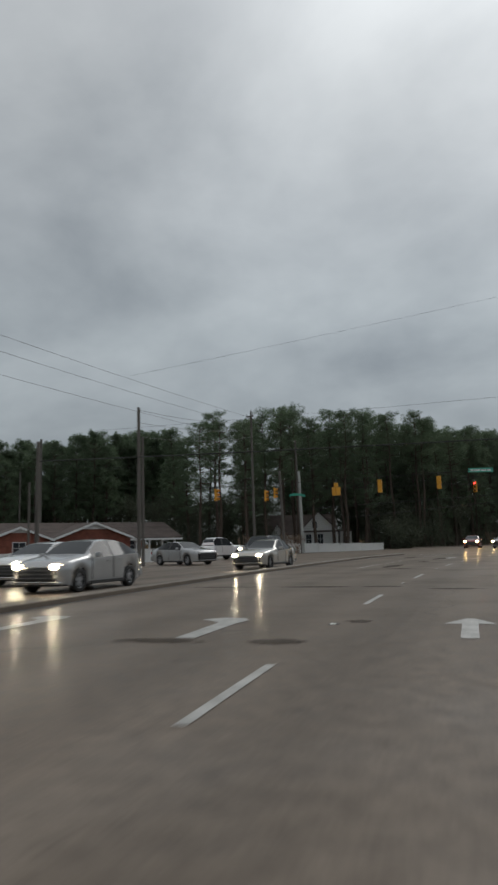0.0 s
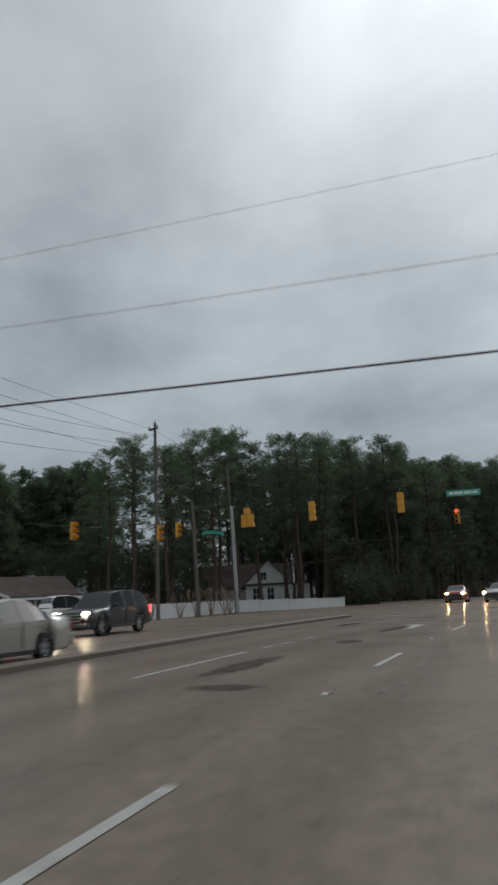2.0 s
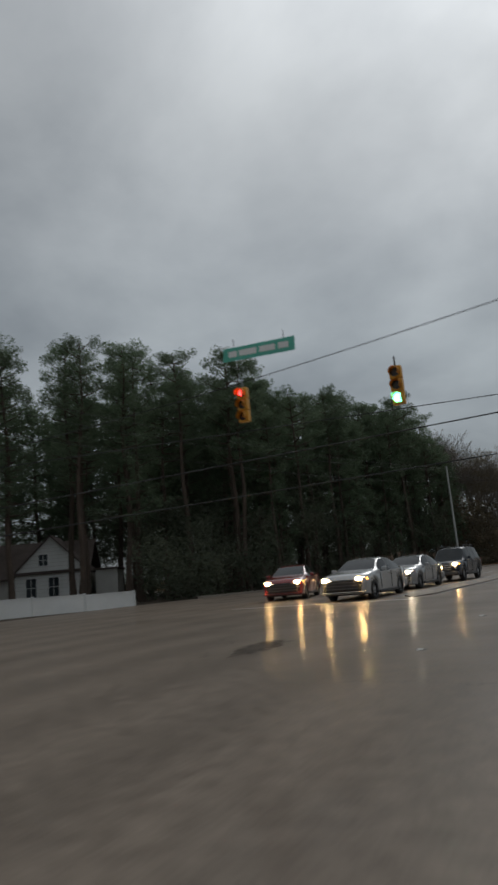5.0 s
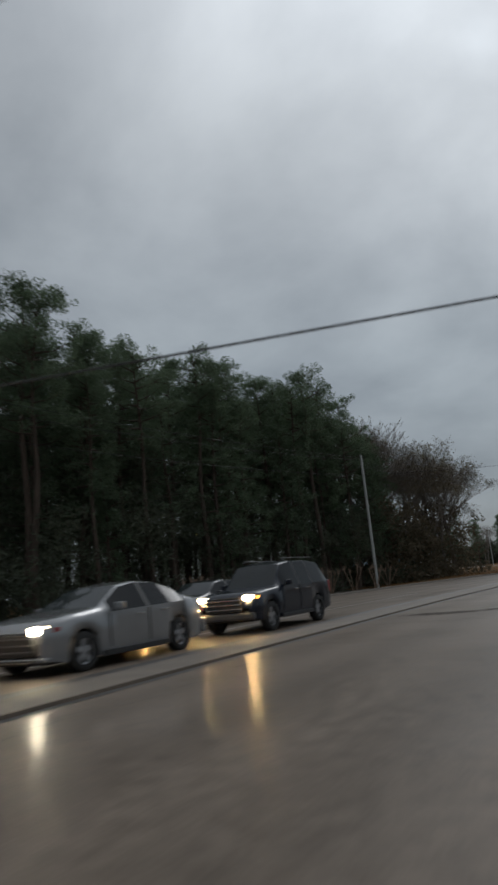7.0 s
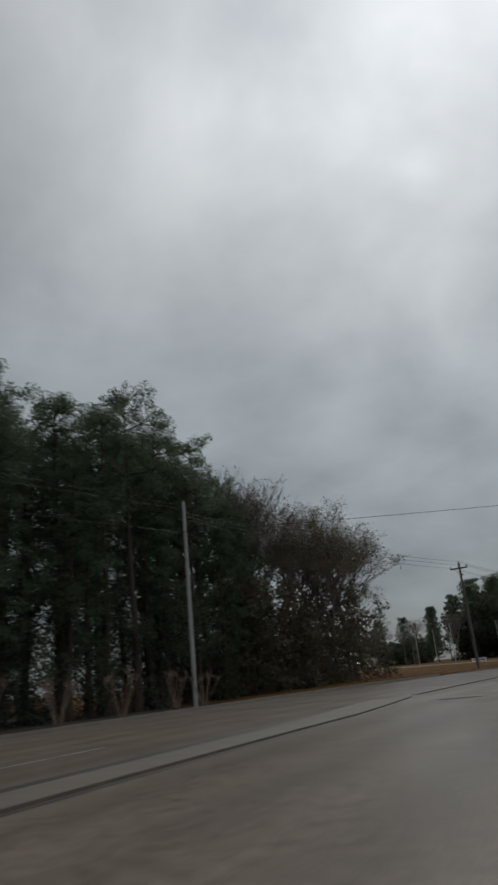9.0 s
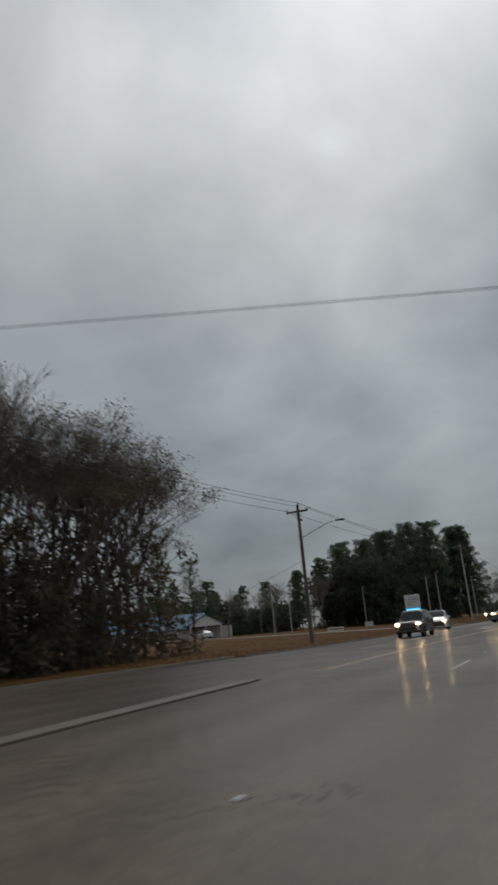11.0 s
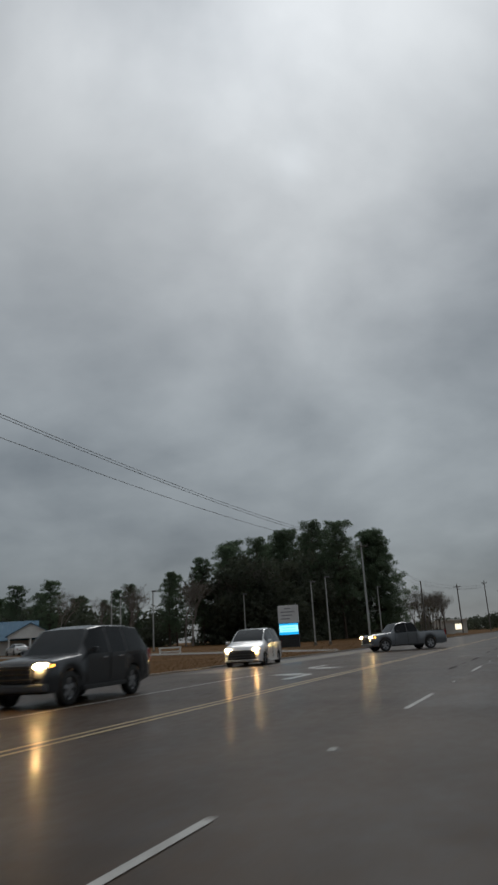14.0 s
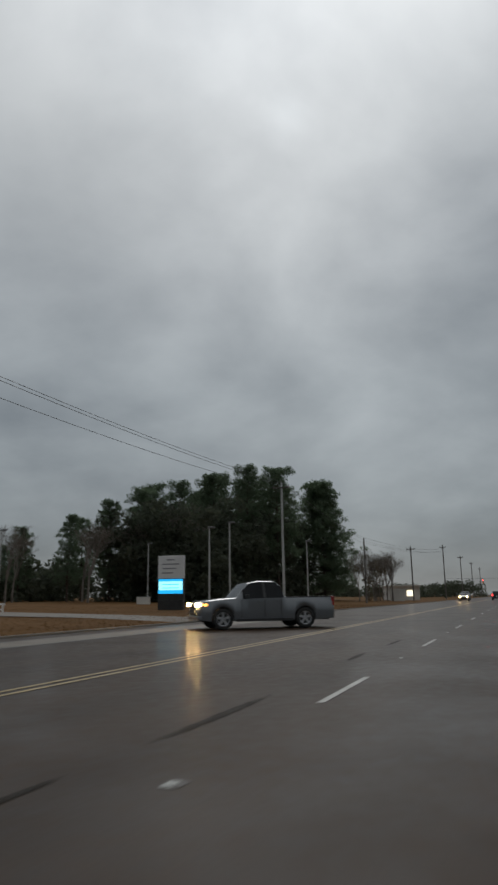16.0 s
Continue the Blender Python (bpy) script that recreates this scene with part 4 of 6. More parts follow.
    ways = [(road_at(0, 0), house), (road_at(26, 0), house), (road_at(42, 0), house)]

    def in_clearing(c):
        for a, b in ways:
            d = b - a
            k = ((c[0] - a.x) * d.x + (c[1] - a.y) * d.y) / d.length_squared
            if 0.55 < k < 1.1 and abs((c[0] - a.x) * d.y - (c[1] - a.y) * d.x) / d.length < 7.5 and c[2] < 7:
                return True
        return False

    clumps = [q for q in clumps if not in_clearing(q[0])]
    u = leaf_mesh("undergrowth", clumps, rnd, 0.34, 80, M["shrub"], None, 0.9, 0.55)
    tagged(u, "dark tangled undergrowth below the pines", "undergrowth", kind="stuff")


build_woods()


def build_bare_group():
    rnd = random.Random(5)
    models = [bare_tree(300 + k, 15.0, (0.0, 0.1, 0.03)[k], 0.85) for k in range(3)]
    leafy = [bare_tree(320 + k, 15.0, (0.75, 0.45, 0.95)[k], 1.0) for k in range(3)]
    places, round_ones = [], []

    def spot(kind, s, o, h):
        p = road_at(s, o)
        kind.append((p.x, p.y, -0.1, rnd.uniform(0, 360), h * (1.1 if kind is places else 1.24) / 15.0))

    for s, o, h in ((139.5, -33.5, 20.5), (143.5, -32.5, 19), (146, -33, 20), (141.5, -35.5, 22), (143.5, -37, 22), (148, -36, 20), (145.5, -31.5, 17)):
        spot(places, s, o, h)
    for s, o, h in ((147.5, -30, 13), (151.5, -31, 15.8), (154.5, -30, 15.2), (155, -28, 13.4), (157.5, -31, 13.8), (149.5, -28, 12.5), (158.5, -29.5, 9.5), (152.3, -27.8, 14.8), (156.5, -35, 16), (150, -34, 17), (155.8, -32.5, 14), (153, -35, 15)):
        spot(round_ones, s, o, h)
    for s, o, h in ((232, -66, 11), (246, -63, 12), (251, -66, 13), (300, -22.5, 9.6), (304, -25, 9.0), (297, -27, 9.2), (299, -24.5, 9.4), (302, -22, 8.8), (306, -23.5, 8.6), (295, -24, 8.2), (298, -26, 10.5), (301, -24, 11), (303, -26.5, 10.6), (300.5, -21.5, 10), (296, -22.5, 9.8), (305, -25.5, 10.4), (234, -60, 9), (256, -57, 15), (259, -60, 14), (270, -50, 17), (266, -56, 16)):
        p = road_at(s, o)
        places.append((p.x, p.y, 0.2, rnd.uniform(0, 360), h / 15.0))
    put_trees(models, places, "leafless broadleaf tree with fine grey-brown twigs", "tree", "bare winter trees")
    put_trees(leafy, round_ones, "rounded broadleaf tree with brown leaves and fine twigs", "tree", "bare winter trees")
    clumps = []
    for _ in range(430):
        s = rnd.uniform(138, 160.5)
        o = -rnd.uniform(25.5, 36)
        p = road_at(s, o)
        clumps.append(((p.x, p.y, 8.5 * rnd.random() ** 1.5), rnd.uniform(0.6, 1.4)))
    for _ in range(22):
        p = road_at(rnd.uniform(294, 306), -rnd.uniform(21.5, 27))
        clumps.append(((p.x, p.y, rnd.uniform(0.8, 7.0)), rnd.uniform(0.6, 1.2)))
    b = leaf_mesh("brush", clumps, rnd, 0.42, 36, M["brown_leaf"], None, 0.9)
    tagged(b, "brown brush below the bare trees at the wood's edge", "undergrowth", kind="stuff")


build_bare_group()


def build_far_grove():
    rnd = random.Random(21)
    models = [pine_tree(400 + k, 24.0, (0.2, 0.3, 0.24, 0.36)[k], (4.2, 4.6, 3.9, 4.4)[k], 62, 1.55, (0.1, 0.0, 0.3, 0.0)[k], 90, 0.46) for k in range(4)]
    dense = pine_tree(450, 24.0, 0.06, 7.0, 200, 2.0, 0.85, 70, 0.5)
    places = []

    def spot(s, o, h):
        p = road_at(s, o)
        places.append((p.x, p.y, 0.3, rnd.uniform(0, 360), h / 24.0))

    for s, o, h in ((285, -44, 24), (290, -40, 24.5), (296, -44, 23), (281, -49, 22.5), (276, -53, 20.5), (271, -57, 19), (266, -60, 16.5), (288, -52, 23), (298, -50, 24), (304, -44, 22.5), (262, -65, 14), (279, -60, 21), (294, -58, 22), (306, -52, 22), (270, -68, 14.5), (300, -60, 22), (258, -71, 12)):
        spot(s, o, h)
    for k in range(26):
        spot(262 + rnd.uniform(-18, 30), -82 - 2.4 * k + rnd.uniform(-3, 3), rnd.uniform(9.5, 14))
    put_trees(models, places, "broad dark pine of the grove behind the field", "tree", "pines of the far grove")
    p = road_at(312, -37.3)
    dense.matrix_world = pose(p.x, p.y, 0.2, 0, 0, 40) @ Matrix.Diagonal((1.03, 1.03, 1.03, 1))
    tagged(dense, "dense conical evergreen with branches down to the ground", "tree")
    clumps = []
    for _ in range(760):
        s = rnd.uniform(262, 312)
        o = -rnd.uniform(40, 62)
        p = road_at(s, o)
        clumps.append(((p.x, p.y, 15 * rnd.random() ** 1.4 + 0.3), rnd.uniform(1.2, 2.6)))
    for _ in range(260):
        p = road_at(rnd.uniform(430, 520), -rnd.uniform(15, 120))
        clumps.append(((p.x, p.y, rnd.uniform(0.5, 4.5)), rnd.uniform(1.6, 3.0)))
    for _ in range(90):
        p = road_at(rnd.uniform(400, 520), rnd.uniform(14, 70))
        clumps.append(((p.x, p.y, rnd.uniform(0.5, 4.5)), rnd.uniform(1.6, 3.0)))
    for _ in range(430):
        k = rnd.random()
        p = road_at(262 + rnd.uniform(-16, 26), -70 - 75 * k)
        clumps.append(((p.x, p.y, rnd.uniform(0.6, 7.5)), rnd.uniform(1.2, 2.6)))
    u = leaf_mesh("grove_undergrowth", clumps, rnd, 0.85, 22, M["shrub"], None, 0.9)
    tagged(u, "dark undergrowth filling the far grove", "undergrowth", kind="stuff")


build_far_grove()


def crape_myrtle(seed):
    """Hard-pruned crape myrtle: bare stems fanning from the ground, with knobbly cut tips."""
    rnd = random.Random(seed)
    root = new("crape_myrtle")
    twigs = bmesh.new()
    for k in range(7):
        bm = bmesh.new()
        a = k * 0.9 + rnd.uniform(-0.2, 0.2)
        r = rnd.uniform(0.45, 0.95)
        top = Vector((math.cos(a) * r, math.sin(a) * r, rnd.uniform(1.5, 2.1)))
        tube(bm, [(math.cos(a) * 0.1, math.sin(a) * 0.1, -0.05), top * 0.5 + Vector((0, 0, 0.05)), top], [0.035, 0.028, 0.024], 6)
        part("stem", bm, M["myrtle"], root)
        for _ in range(9):
            d = Vector((rnd.gauss(0, 0.35), rnd.gauss(0, 0.35), 1)).normalized() * rnd.uniform(0.25, 0.6)
            tube(twigs, [top, top + d], [0.018, 0.006], 4, False)
    tagged(part("twigs", twigs, M["myrtle"], root), kind="stuff")
    return root


_c = [crape_myrtle(k) for k in range(3)]
put_trees(_c, [(*road_at(s, o)[:2], 0.0, k * 77, sc) for k, (s, o, sc) in enumerate(((57.5, -28.2, 0.85), (59.4, -28.6, 0.8), (62.6, -28.8, 0.85), (65.6, -29.9, 0.9), (68.4, -30.8, 0.95), (70.9, -31.4, 0.95), (72.6, -32.3, 0.9), (101.2, -19.5, 0.8), (104.1, -19.0, 0.85), (107.0, -18.9, 0.88), (111, -18.9, 0.85), (114.3, -18.9, 0.88), (117.8, -19.0, 0.85), (121.5, -19.2, 0.8), (123.9, -19.4, 0.8)))],
          "hard-pruned bare crape myrtle with fanning stems", "shrub", "crape myrtles along the road")


def build_grass():
    """Loose dry blades along the field's near edge."""
    rnd = random.Random(31)
    verts, faces = [], []
    for _ in range(20000):
        s = rnd.uniform(146, 262)
        e = lerp_table(s, LEFT_EDGE)
        o = e - 0.3 - 26 * rnd.random() ** 1.8
        z = float(np.interp(-o, [-e, -e + 0.4, 30, 40, 60], [0.0, 0.03, 0.22, 0.45, 0.85]))
        p = road_at(s, o, z - 0.02)
        a = rnd.uniform(0, math.pi)
        h = rnd.uniform(0.03, 0.1)
        w = 0.035
        i = len(verts)
        verts += [p + Vector((math.cos(a) * w, math.sin(a) * w, 0)), p - Vector((math.cos(a) * w, math.sin(a) * w, 0)), p + Vector((rnd.uniform(-0.08, 0.08), rnd.uniform(-0.08, 0.08), h))]
        faces.append((i, i + 1, i + 2))
    g = mesh_ob("dry_grass", verts, faces, M["blade"])
    tagged(g, "short dry winter grass at the edge of the field", "grass", kind="stuff")


build_grass()

# ---- poles, wires and traffic signals ----
def utility_pole(s, o, h, r=0.15, arm=0, lamp=0, material="wood_pole", lean=0.0, label="weathered wooden utility pole beside the road"):
    """arm: half width of the cross-arm; lamp: length of the street-lamp bracket."""
    root = empty("utility_pole", road_pose(s, o, -0.05) @ pose(0, 0, 0, 0, lean, 0), label, "utility pole", "poles along the road")
    bm = bmesh.new()
    tube(bm, [(0, 0, -0.3), (0, 0, h * 0.5), (0, 0, h)], [r, r * 0.88, r * 0.72], 12)
    part("shaft", bm, M[material], root)
    if arm:
        bm = bmesh.new()
        box(bm, -arm, arm, -0.13 - r, -0.03 - r * 0.72, h - 0.62, h - 0.48, 0.01)
        part("cross_arm", bm, M["wood_pole"], root)
        bm = bmesh.new()
        tube(bm, [(-arm * 0.55, -0.2, h - 0.6), (0, -0.16, h - 1.15), (arm * 0.55, -0.2, h - 0.6)], 0.02, 5)
        part("brace", bm, M["steel"], root)
        for x in (-arm * 0.93, 0.0, arm * 0.93):
            bm = bmesh.new()
            z0 = h - 0.48 if x else h
            tube(bm, [(x, -0.2 if x else 0, z0), (x, -0.2 if x else 0, z0 + 0.08), (x, -0.2 if x else 0, z0 + 0.12), (x, -0.2 if x else 0, z0 + 0.22)], [0.025, 0.06, 0.035, 0.05], 8)
            part("insulator", bm, M["steel"], root)
    if lamp:
        bm = bmesh.new()
        tube(bm, [(0, 0, h - 2.7), (lamp * 0.45, 0, h - 2.15), (lamp * 0.8, 0, h - 1.78), (lamp, 0, h - 1.72)], [0.03, 0.03, 0.028, 0.028], 8)
        arm_ob = part("lamp_arm", bm, M["steel"], root)
        bm = bmesh.new()
        box(bm, lamp - 0.1, lamp + 0.62, -0.12, 0.12, h - 1.78, h - 1.66, 0.04)
        part("lamp_head", bm, M["steel"], root)
        bm = bmesh.new()
        box(bm, -0.02, 0.3, -0.05, 0.05, h - 1.3, h - 1.15, 0.01)
        part("bracket", bm, M["steel"], root)
    return root


def light_pole(s, o, h, z=0.3):
    root = empty("light_pole", road_pose(s, o, z), "slim pale steel lamp post on the grass", "lamp post", "lamp posts of the lot")
    bm = bmesh.new()
    tube(bm, [(0, 0, -0.5), (0, 0, h)], [0.10, 0.07], 10)
    part("shaft", bm, M["grey_pole"], root)
    bm = bmesh.new()
    disc(bm, pose(0, 0, 0.15), 0.2, 0.5, 12)
    part("footing", bm, M["concrete"], root)
    bm = bmesh.new()
    box(bm, -0.12, 0.55, -0.14, 0.14, h - 0.06, h + 0.1, 0.03)
    part("lamp_head", bm, M["steel"], root)


utility_pole(35.3, -20.5, 9.9, 0.125)
utility_pole(30.8, -24.0, 7.4, 0.14, label="stout wooden pole in front of the brick house")
utility_pole(30.2, -24.0, 5.0, 0.08, label="thin short wooden pole beside a stout one")
utility_pole(36.6, -21.2, 8.3, 0.10, label="slim wooden service pole beside a larger pole")
utility_pole(61.3, -29.75, 15.5, 0.15, 0.45)
utility_pole(62.4, -26.8, 8.9, 0.16, lean=-2.0, label="short leaning wooden pole in front of the white wall")
utility_pole(74.2, -32.9, 14.3, 0.13, lean=-1.5, label="tall wooden pole that carries the signal cable")
utility_pole(61.0, -64.5, 16.3, 0.2, label="far utility pole behind the brick house")
utility_pole(59.0, -65.5, 11.6, 0.14, label="far short pole behind the brick house")
utility_pole(125.4, -21.2, 11.5, 0.13, material="grey_pole", label="slim pale pole in front of the pines")
utility_pole(166.8, -19.9, 10.9, 0.16, 0.95, 3.2, label="dark wooden power pole with cross-arm and street lamp")
utility_pole(239.2, -22.2, 12.9, 0.15, 0.9, material="grey_pole", label="pale power pole at the edge of the field")
utility_pole(273.6, -20.9, 9.6, 0.14, label="wooden power pole far along the road")
for k, (s, o, h) in enumerate(((316, -20, 11), (352, -17, 13.5), (395, -16, 13), (440, -15.5, 13), (500, -15.5, 13))):
    utility_pole(s, o, h, 0.16, 0.8, label="distant wooden power pole along the road")
bm = bmesh.new()
tube(bm, [(0.15, 0, -0.3), (-0.12, 0, 10.1)], [0.19, 0.15], 12)
c_sleeve = part("steel_pole", bm, M["grey_pole"])
c_sleeve.matrix_world = road_pose(73.8, -32.5)
tagged(c_sleeve, "pale round steel strain pole beside the wooden pole", "pole")

for s, o, h in ((229.2, -54.8, 8.3), (219.4, -46.7, 6.6), (224.2, -45.2, 7.4), (253.9, -46.2, 8.2), (232.0, -27.2, 7.6), (233.9, -25.9, 8.2), (255.0, -24.3, 7.8)):
    light_pole(s, o, h, 0.3 if o < -30 else 0.15)


def wire(name, a, b, sag=0.3, r=0.012, label="black overhead cable above the road"):
    a, b = Vector(a), Vector(b)
    bm = bmesh.new()
    n = 24
    pts = []
    for k in range(n + 1):
        f = k / n
        p = a.lerp(b, f)
        p.z -= sag * 4 * f * (1 - f)
        pts.append(p)
    tube(bm, pts, r, 5)
    ob = part(name, bm, M["cable"])
    return tagged(ob, label, "cable", "overhead cables")


def wr(sa, oa, za, sb, ob_, zb, sag=0.3, r=0.012, label="black overhead cable strung between poles"):
    wire("overhead_cable", road_at(sa, oa, za), road_at(sb, ob_, zb), sag, r, label)


# crossings over the road, and the poles on the near verge that carry them
for s, o, h in ((49.6, 12.2, 18.7), (36.6, 12.2, 8.6), (73.6, 13.4, 8.0), (77.4, 13.4, 8.0)):
    utility_pole(s, o, h, 0.16, label="wooden utility pole on the grass verge")
wr(49.0, -28.0, 6.14, 61.3, -29.75, 6.9, 0.1, 0.014)
wr(30.8, -24.0, 6.22, 36.5, 12.3, 5.8, 0.1, 0.028, "thick black cable across the road")
wr(33.9, -20.0, 11.5, 49.6, 12.2, 18.42, 0.1, 0.006)
wr(30.2, -20.0, 7.5, 36.6, 12.2, 8.13, 0.1, 0.006)
wr(74.1, -32.8, 5.35, 73.6, 13.4, 5.8, 0.03, 0.024, "tensioned cable across the junction")
wr(73.4, -25.9, 3.95, 91.3, 12.0, 7.0, 0.05, 0.026, "thick black cable across the road")
wr(74.2, -32.9, 7.85, 77.4, 13.4, 6.2, 0.03, 0.018)
wr(125.2, -21.2, 9.6, 137.0, 14.0, 7.6, 0.2, 0.012)
# lines along the oncoming side
for z, dz in ((9.7, 0.2), (8.9, 0.0), (8.0, -0.2)):
    wr(35.3, -20.5, z, 61.3, -29.75, z + 4.7, 0.4, 0.012)
for z in (13.6, 12.6, 11.2):
    wr(-30, -33, z + 0.8, 61.3, -29.75, z + 1.2, 0.9, 0.012)
    wr(61.3, -29.75, z + 1.2, 74.2, -32.9, z + 0.2, 0.1, 0.012)
    wr(74.2, -32.9, z + 0.2, 125.4, -21.2, min(11.2, z - 1.6), 0.9, 0.012)
wr(-20, -40, 9.5, 61.0, -64.5, 14.0, 0.5)
wr(61.0, -64.5, 13.0, 61.3, -29.75, 9.6, 0.5)
for dx, z in ((-0.9, 10.45), (0.0, 11.05), (0.9, 10.45)):
    wr(125.2, -21.2 + dx * 0.3, min(z, 10.8), 166.8, -19.9 + dx, z, 0.5, 0.014)
    wr(166.8, -19.9 + dx, z, 239.2, -22.2 + dx, z + 1.9 if z > 9.5 else 10.0, 0.9, 0.016)
    wr(239.2, -22.2 + dx, z + 1.9 if z > 9.5 else 10.0, 273.6, -20.9 + dx * 0.5, z - 1.4, 0.5, 0.014)
    wr(273.6, -20.9 + dx * 0.5, z - 1.4, 352, -17 + dx, z + 1.5, 0.8, 0.016)
wr(166.8, -19.9, 6.4, 205.0, -60, 4.4, 0.5, 0.012)


def signal_head(s, o, top, turn, lights=("red", "amber", "green"), lit_one=None, doghouse=False, sway=0.0, arrow_lens=False):
    """A yellow signal hung from a span wire, its lenses under visors; turn 0 faces the traffic that comes along the road."""
    root = empty("traffic_signal", road_pose(s, o, top, turn) @ pose(0, 0, 0, 0, sway, 0), "yellow traffic signal hung from the span wire" + (", showing %s" % lit_one if lit_one else ", dark from this side"), "traffic signal", "signals of the junction")
    cells = [(0.0, 0.0)] + ([(-0.18, -0.36), (0.18, -0.36), (-0.18, -0.70), (0.18, -0.70)] if doghouse else [(0.0, -0.35), (0.0, -0.70)])
    bm = bmesh.new()
    for x, z in cells:
        box(bm, x - 0.165, x + 0.165, -0.09, 0.09, z - 0.34, z, 0.03)
    part("housing", bm, M["signal_yellow"], root)
    bm = bmesh.new()
    tube(bm, [(0, 0, -0.02), (0, 0, 0.28)], 0.025, 6)
    part("hanger", bm, M["steel"], root)
    for k, (x, z) in enumerate(cells):
        bm = bmesh.new()
        disc(bm, pose(x, -0.095, z - 0.17, 90, 0, 0), 0.12, 0.03, 18)
        name = ("red", "amber", "green")[min(k, 2)]
        on = lit_one == name
        glow = M["red_lit"] if on and name == "red" else M["green_lit"] if on else M["lens_dark"]
        lens = part("lens", bm, M["lens_dark"] if arrow_lens else glow, root)
        if arrow_lens and on:
            bm = bmesh.new()
            tip = [(-0.1, 0.0), (-0.01, 0.095), (0.03, 0.065), (-0.01, 0.026), (0.1, 0.026), (0.1, -0.026), (-0.01, -0.026), (0.03, -0.065), (-0.01, -0.095)]
            flat = bm.faces.new([bm.verts.new((x + u, -0.118, z - 0.17 + v)) for u, v in tip])
            out = bmesh.ops.extrude_face_region(bm, geom=[flat])
            bmesh.ops.translate(bm, verts=[v for v in out["geom"] if isinstance(v, bmesh.types.BMVert)], vec=(0, -0.008, 0))
            part("arrow", bm, glow, lens, "red left-turn arrow, lit")
        bm = bmesh.new()
        rings = []
        for y, rr in ((-0.09, 0.135), (-0.30, 0.13)):
            rings.append([bm.verts.new((x + rr * math.cos(a), y, z - 0.17 + rr * math.sin(a))) for a in [math.radians(-40 + 260 * j / 12) for j in range(13)]])
        for j in range(12):
            bm.faces.new((rings[0][j], rings[0][j + 1], rings[1][j + 1], rings[1][j]))
        bmesh.ops.solidify(bm, geom=bm.faces[:], thickness=0.006)
        part("visor", bm, M["signal_yellow"], root)
    return root


signal_head(49.7, -25.0, 6.0, 100)
signal_head(55.4, -24.0, 6.15, 120, sway=8)
signal_head(58.1, -24.8, 6.6, 120, sway=8)
signal_head(52.3, -15.0, 6.0, 190, doghouse=True)
signal_head(53.3, -11.6, 6.08, 185)
signal_head(54.3, -7.05, 6.12, 185)
signal_head(68.5, -8.5, 6.65, 0, lit_one="red", arrow_lens=True)
signal_head(68.6, -3.9, 6.3, 0, lit_one="green")
signal_head(69.0, -0.2, 6.4, 0, lit_one="green")
SPAN = [(49.0, -28.0, 6.14), (52.3, -15.0, 6.25), (53.3, -11.6, 6.33), (54.3, -7.05, 6.37), (59.2, 12.0, 6.75)]
for a, b in (*zip(SPAN, SPAN[1:]), ((49.0, -28.0, 6.14), (49.7, -25.0, 6.2)), ((49.7, -25.0, 6.2), (55.4, -24.0, 6.38)), ((55.4, -24.0, 6.38), (58.1, -24.8, 6.83)), ((58.1, -24.8, 6.83), (62.4, -26.8, 7.5))):
    wr(*a, *b, 0.02, 0.014, "steel span wire that carries the signals")
wr(74.0, -32.7, 8.4, 65.2, 12.0, 7.6, 0.75, 0.014, "steel span wire that carries the signals")


def street_sign(s, o, z, w, turn, tilt=0.0, bent=False):
    root = empty("street_sign", road_pose(s, o, z, turn) @ pose(0, 0, 0, 0, tilt, 0), "green street-name sign hung over the junction", "street sign")
    bm = bmesh.new()
    if bent:
        n = 9
        vs = [[bm.verts.new((w * (k / (n - 1) - 0.5), 0.35 * (k / (n - 1) - 0.5) ** 2, (0.0 if j else -0.24) - 0.5 * (k / (n - 1) - 0.4) ** 2)) for k in range(n)] for j in range(2)]
        for k in range(n - 1):
            bm.faces.new((vs[0][k], vs[0][k + 1], vs[1][k + 1], vs[1][k]))
        bmesh.ops.solidify(bm, geom=bm.faces[:], thickness=0.02)
    else:
        box(bm, -w / 2, w / 2, -0.012, 0.012, -0.42, 0.0, 0.005)
    part("panel", bm, M["sign_green"], root)
    if not bent:
        for x0, x1 in ((-0.42, -0.3), (-0.27, -0.02), (0.02, 0.24), (0.28, 0.42)):
            bm = bmesh.new()
            box(bm, x0 * w, x1 * w, -0.018, -0.014, -0.3, -0.12)
            part("lettering", bm, M["white_trim"], root)
    for x in (-0.35, 0.35):
        bm = bmesh.new()
        tube(bm, [(x * w, 0, -0.02), (x * w, 0, 0.25)], 0.012, 5)
        part("hanger", bm, M["steel"], root)


street_sign(68.6, -7.9, 7.95, 2.4, 0, 3.5)
street_sign(61.2, -24.2, 6.2, 1.6, 40, bent=True)

signal_head(352.0, -8.0, 4.7, 0, lit_one="red")
signal_head(352.0, -3.0, 4.7, 0, lit_one="red")
wr(352.0, -17.0, 5.2, 352.0, 8.0, 5.2, 0.25, 0.02, "steel span wire that carries the signals")
